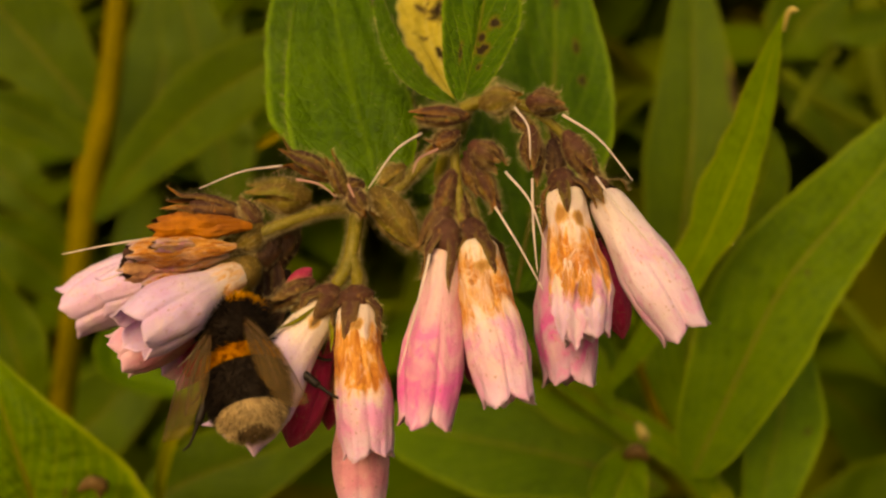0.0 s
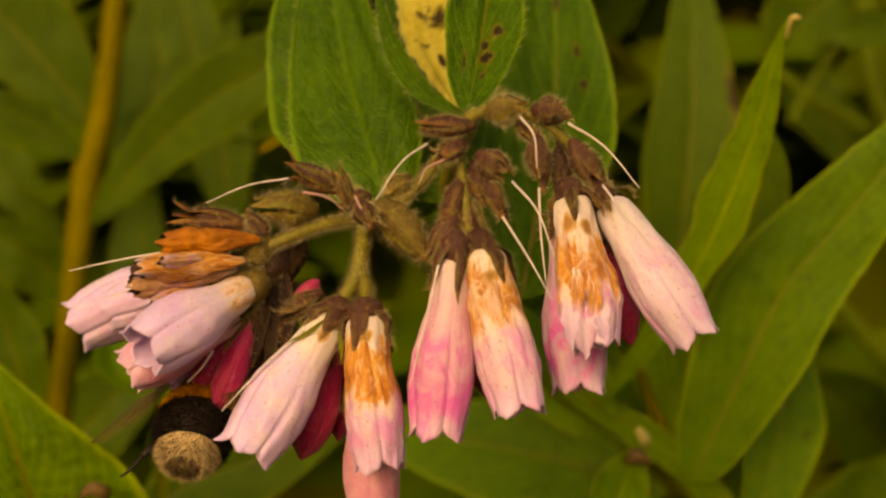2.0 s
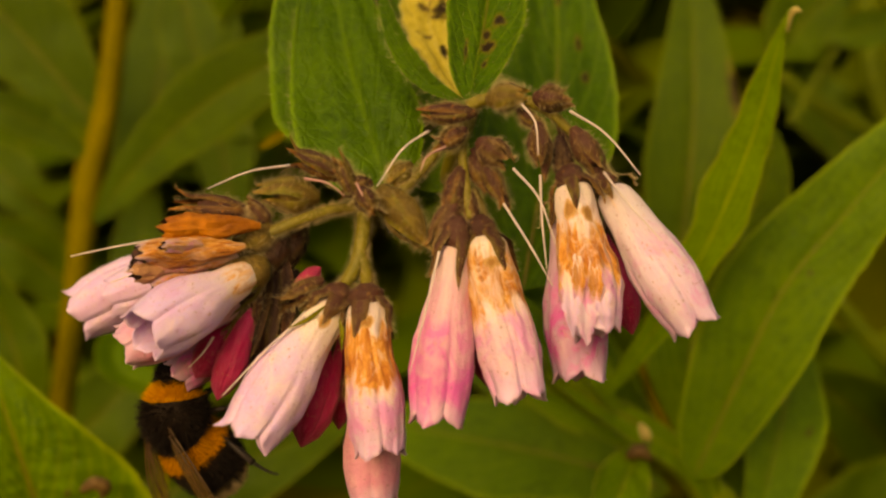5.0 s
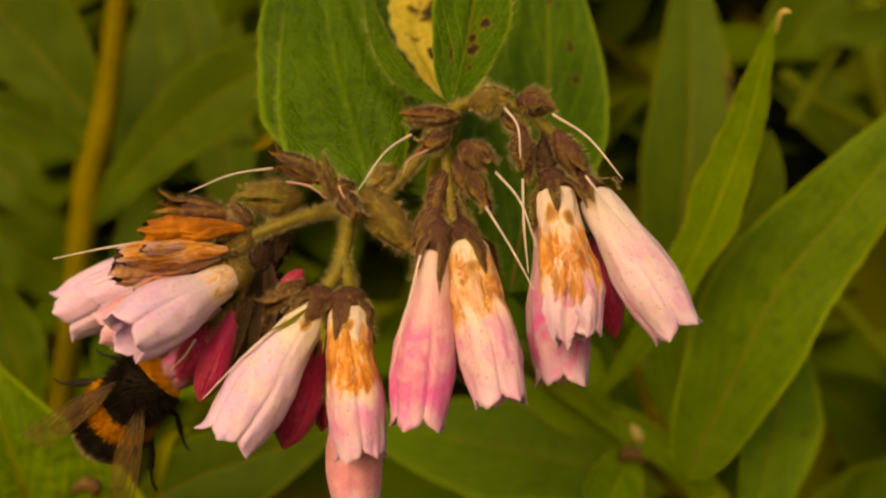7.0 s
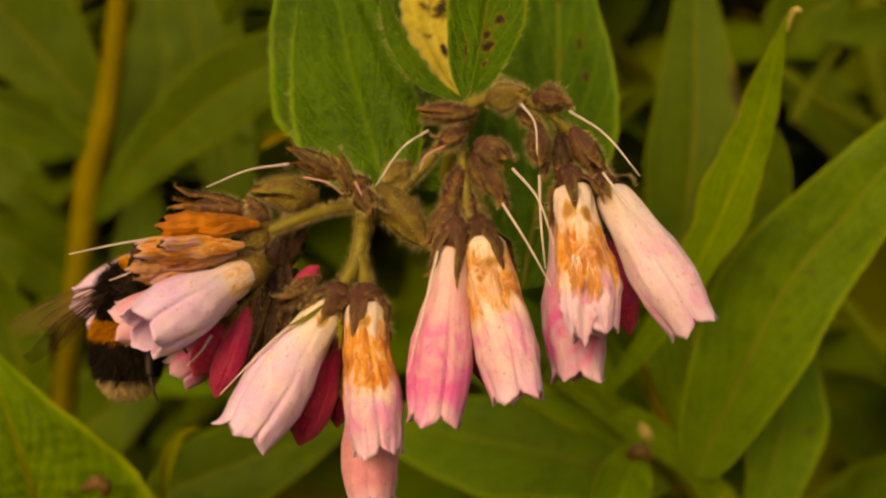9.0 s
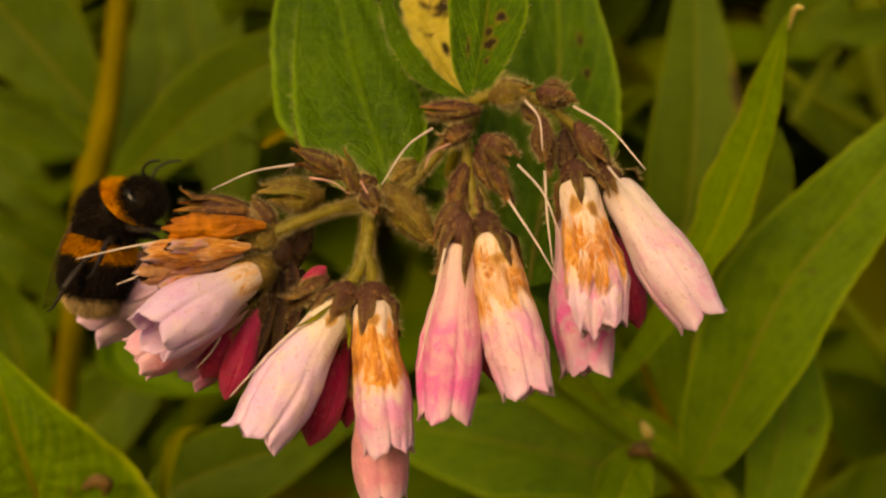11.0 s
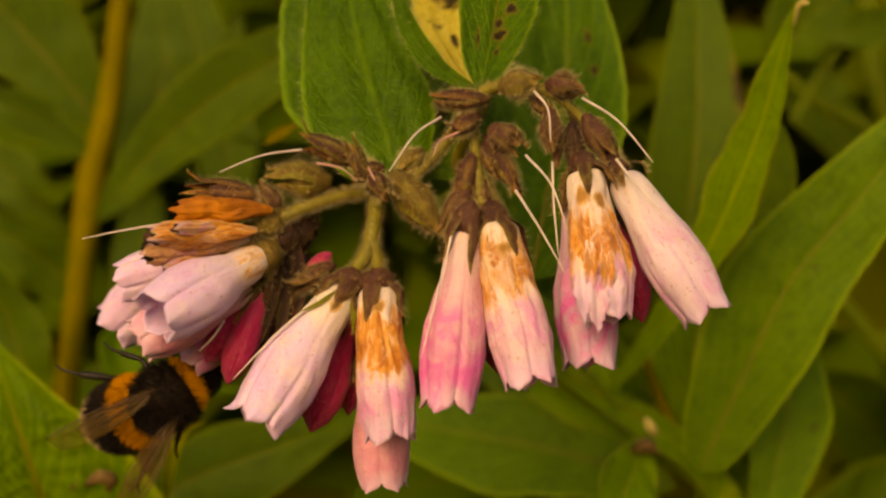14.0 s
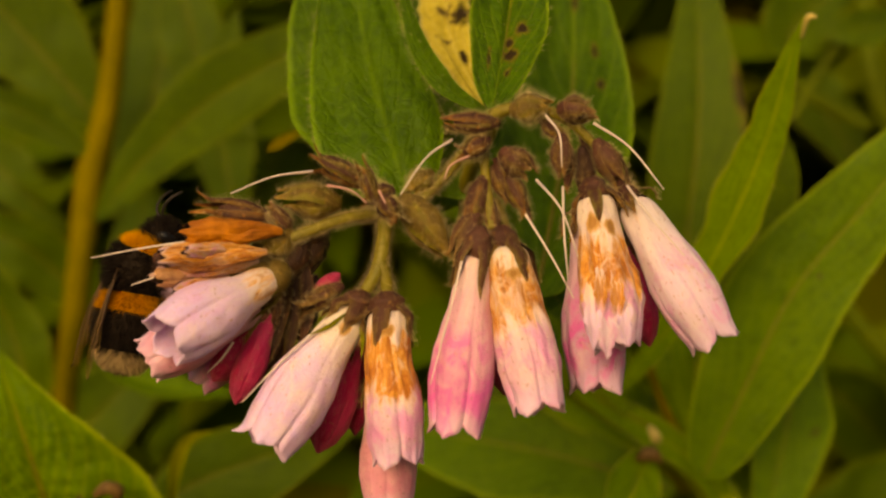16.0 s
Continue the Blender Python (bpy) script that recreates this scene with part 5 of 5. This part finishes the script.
# ---- what moves ----
# seconds; millimetres to the right and up of the flowering stem's sway; degrees it leans
SWAY = (
    (0, -0.03, -0.21, 0.33),
    (0.5, 0.04, -0.43, 0.30),
    (1, -0.02, -0.18, -0.13),
    (1.5, 0.10, 0.01, -0.51),
    (2, 0.08, -0.14, -0.55),
    (2.5, 0.29, 0.10, -0.91),
    (3, 0.25, -0.19, -1.19),
    (3.5, 0.26, -0.05, -0.48),
    (4, 0.00, -0.00, 0.00),
    (6.3, 0.30, 0.06, -0.95),
    (6.5, 0.21, -0.06, 0.06),
    (7, 0.24, 0.00, -0.22),
    (7.5, 0.17, 0.11, -0.38),
    (8, 0.12, 0.20, -0.43),
    (8.5, 0.42, 0.13, -0.44),
    (8.7, 0.07, 0.20, -0.03),
    (10.8, 0.24, 0.04, -1.18),
    (11, 0.37, 0.09, -1.21),
    (11.5, 0.11, 0.39, 0.83),
    (12, 0.19, 0.08, 0.64),
    (12.5, 0.71, -0.19, 1.67),
    (13, 0.74, -0.00, 0.33),
    (13.5, 0.36, 0.23, 0.27),
    (14, 0.34, 0.29, 0.10),
    (14.5, 0.43, 0.21, 0.31),
    (15, 0.36, 0.22, 0.35),
    (15.5, 0.34, 0.21, 0.35),
    (16, 0.06, 0.10, 0.85),
)
# seconds; place in metres; degrees
BEE_ROWS = (
    (0, -0.02120, 0.13307, 0.69055, 45.8, -18.0, -2.3),
    (0.5, -0.02020, 0.13309, 0.69030, 45.4, -17.0, 0.8),
    (1, -0.02352, 0.13423, 0.68932, 18.0, -6.0, 30.0),
    (1.25, -0.02498, 0.13623, 0.68854, 6.0, -4.0, 14.0),
    (1.5, -0.02396, 0.14344, 0.68321, -21.0, -10.9, -14.7),
    (2, -0.02651, 0.14312, 0.68433, 8.0, -10.0, -16.0),
    (2.5, -0.02643, 0.15252, 0.68272, 6.0, -10.0, -16.0),
    (2.75, -0.02526, 0.14288, 0.68210, 31.3, -17.2, -23.4),
    (3, -0.02664, 0.14077, 0.68191, 82.0, -8.0, -45.0),
    (3.3, -0.02342, 0.14388, 0.67517, 90.4, -15.8, -46.6),
    (3.45, -0.02229, 0.14427, 0.67469, 127.2, -12.1, -65.4),
    (3.6, -0.03065, 0.14427, 0.68010, 127.2, -12.1, -65.4),
    (3.8, -0.03005, 0.14427, 0.68059, 127.2, -12.1, -65.4),
    (4, -0.02979, 0.14427, 0.67755, 127.2, -12.1, -65.4),
    (4.2, -0.02921, 0.14427, 0.67918, 127.2, -12.1, -65.4),
    (5.2, -0.03165, 0.14393, 0.68011, 87.1, 4.9, -30.4),
    (6.3, -0.03318, 0.14235, 0.68346, 80.0, 45.9, -5.3),
    (6.5, -0.03297, 0.14183, 0.68366, 80.0, 45.9, -5.3),
    (7, -0.03261, 0.14201, 0.68363, 80.0, 45.9, -5.3),
    (7.5, -0.03350, 0.14284, 0.68365, 80.0, 43.8, -6.1),
    (7.6, -0.03613, 0.14283, 0.68666, 90.0, -0.0, -36.9),
    (7.7, -0.03716, 0.14282, 0.68967, 79.7, 4.6, -66.0),
    (7.8, -0.03760, 0.14283, 0.69202, 74.7, 6.8, -66.7),
    (8, -0.03848, 0.14284, 0.69572, 66.8, 16.0, -57.2),
    (8.2, -0.03725, 0.14275, 0.69345, 60.0, 10.0, -62.0),
    (8.5, -0.03680, 0.14275, 0.69335, 58.0, 8.0, -65.0),
    (8.7, -0.03656, 0.14275, 0.69350, 58.0, 8.0, -65.0),
    (9.8, -0.03441, 0.14290, 0.69818, 55.6, 14.1, -70.4),
    (10.8, -0.03639, 0.14281, 0.70201, 38.0, 0.0, -112.0),
    (10.9, -0.03792, 0.14281, 0.70288, 38.0, 0.0, -112.0),
    (11, -0.03847, 0.14292, 0.70324, 38.0, 4.0, -112.0),
    (11.1, -0.04208, 0.14777, 0.70815, 67.1, 7.1, -73.7),
    (11.2, -0.05268, 0.14215, 0.71167, 72.4, 5.7, -72.5),
    (11.3, -0.06588, 0.14201, 0.71186, 84.6, 1.8, -71.9),
    (11.5, -0.07243, 0.14216, 0.69107, 79.2, 3.5, -72.3),
    (11.7, -0.04998, 0.14193, 0.68692, 73.9, 6.9, -67.4),
    (11.8, -0.04339, 0.14181, 0.68650, 73.9, 6.9, -67.4),
    (12, -0.03827, 0.14246, 0.68710, 77.4, 20.5, -32.6),
    (12.2, -0.03479, 0.14287, 0.68863, 117.4, 57.4, 6.6),
    (12.5, -0.03617, 0.14257, 0.68925, 117.4, 57.4, 6.6),
    (12.8, -0.03755, 0.14344, 0.68632, 117.4, 57.4, 6.6),
    (13.1, -0.03961, 0.14400, 0.68857, 72.9, 71.5, -21.2),
    (13.5, -0.04039, 0.14400, 0.68932, 72.9, 71.5, -21.2),
    (13.65, -0.03787, 0.14357, 0.68629, 132.9, 61.8, 28.1),
    (13.8, -0.03925, 0.14108, 0.68460, -159.6, 64.9, 108.6),
    (14, -0.03262, 0.14260, 0.68108, 88.0, 58.4, 24.7),
    (14.5, -0.02994, 0.14220, 0.68095, 88.0, 58.4, 24.7),
    (15, -0.03101, 0.14240, 0.68189, 84.0, 55.8, 18.4),
    (15.2, -0.03690, 0.14351, 0.68566, 80.7, 37.7, -14.9),
    (15.4, -0.03269, 0.15113, 0.69179, 97.6, 43.2, -52.4),
    (15.6, -0.03325, 0.15120, 0.69294, 84.2, 37.5, -68.6),
    (15.8, -0.03932, 0.14624, 0.69768, 68.0, 4.0, -66.0),
    (16, -0.03836, 0.14613, 0.69831, 66.0, 4.0, -62.0),
)
# seconds; degrees by which the bee spreads its left and its right wings, and lays them down along its back and twists them
SPREAD = (
    (0, 8, 0, 12, 0),
    (0.6, 8, 0, 12, 0),
    (1.0, -6, -6, 12, 0),
    (1.5, 26, 26, 20, 0),
    (2.5, 10, 10, 26, 0),
    (3.0, -10, -10, 20, 0),
    (4.2, -8, -8, 20, 0),
    (6.3, -8, 16, 10, 0),
    (7.5, -8, 16, 10, 0),
    (7.8, 20, 20, -4, -25),
    (8.0, 30, 30, -18, -52),
    (8.7, 30, 30, -18, -52),
    (9.8, 4, 4, 14, 0),
    (10.8, -14, -14, 34, 0),
    (11.0, -14, -14, 34, 0),
    (11.1, 55, 55, 0, 0),
    (11.7, 55, 55, 0, 0),
    (12.0, -4, 14, 8, 0),
    (13.1, -18, 20, 8, 0),
    (13.5, -18, 20, 8, 0),
    (14.0, -14, 12, 10, 0),
    (15.0, -14, 12, 10, 0),
    (16.0, -12, -12, 8, 0),
)
# seconds; degrees by which the abdomen hangs from the waist
HANGS = ((0, 14), (0.6, 14), (1.0, 20), (1.25, 30), (1.5, 40), (2.0, 34), (2.5, 34), (3.0, 42), (4.2, 42), (6.3, 42), (7.5, 42), (8.0, 32), (8.7, 34), (10.8, 37), (11.0, 37), (11.2, 18), (12.0, 42), (13.5, 40), (13.8, 50), (14.0, 58), (15.0, 58),
         (15.4, 30), (15.8, 12), (16.0, 14))
# seconds; degrees by which the bee pushes the shell-pink bell round and down
PUSHED = (
    (0, 0, 0),
    (4.2, 0, 0),
    (7.4, 0, 0),
    (7.7, -8, 0),
    (8.7, -12, 0),
    (10.8, -5, -3),
    (11, 0, -3),
    (11.2, 0, 0),
    (11.7, 0, 0),
    (12, -50, 0),
    (13.6, -50, 0),
    (13.8, -25, -8),
    (14, -15, -13),
    (15, -15, -13),
    (15.3, -12, -16),
    (15.6, 4, -22),
    (15.8, -2, -15),
    (16, -3, -12),
)

# seconds; degrees by which the peach-pink bell is pushed round and up
LIFTED = ((0, 0, 0), (4.2, 0, 0), (6.3, -13, 15), (8.7, -13, 15), (10.8, 0, 0), (16, 0, 0))


def motions():
    walk(comfrey, [(t, pose(PIVOT.x + x / 1000, PIVOT.y, PIVOT.z + z / 1000, 0, lean, 0)) for t, x, z, lean in SWAY])
    walk(bee, [(t, pose(*row)) for t, *row in BEE_ROWS])
    walk(abdomen, [(t, pose(*WAIST, hang, 0, 0)) for t, hang in HANGS])
    for wing, side in WINGS:
        root = wing.location.copy()
        walk(wing, [(t, pose(*root, down, side * twist, side * (right if side > 0 else left))) for t, left, right, down, twist in SPREAD])
    home = left_bell.location.copy()
    walk(left_bell, [(t, pose(*home, 0, down, turn)) for t, turn, down in PUSHED])
    rest = peach_bell.location.copy()
    walk(peach_bell, [(t, pose(*rest, 0, up, turn)) for t, turn, up in LIFTED])


motions()
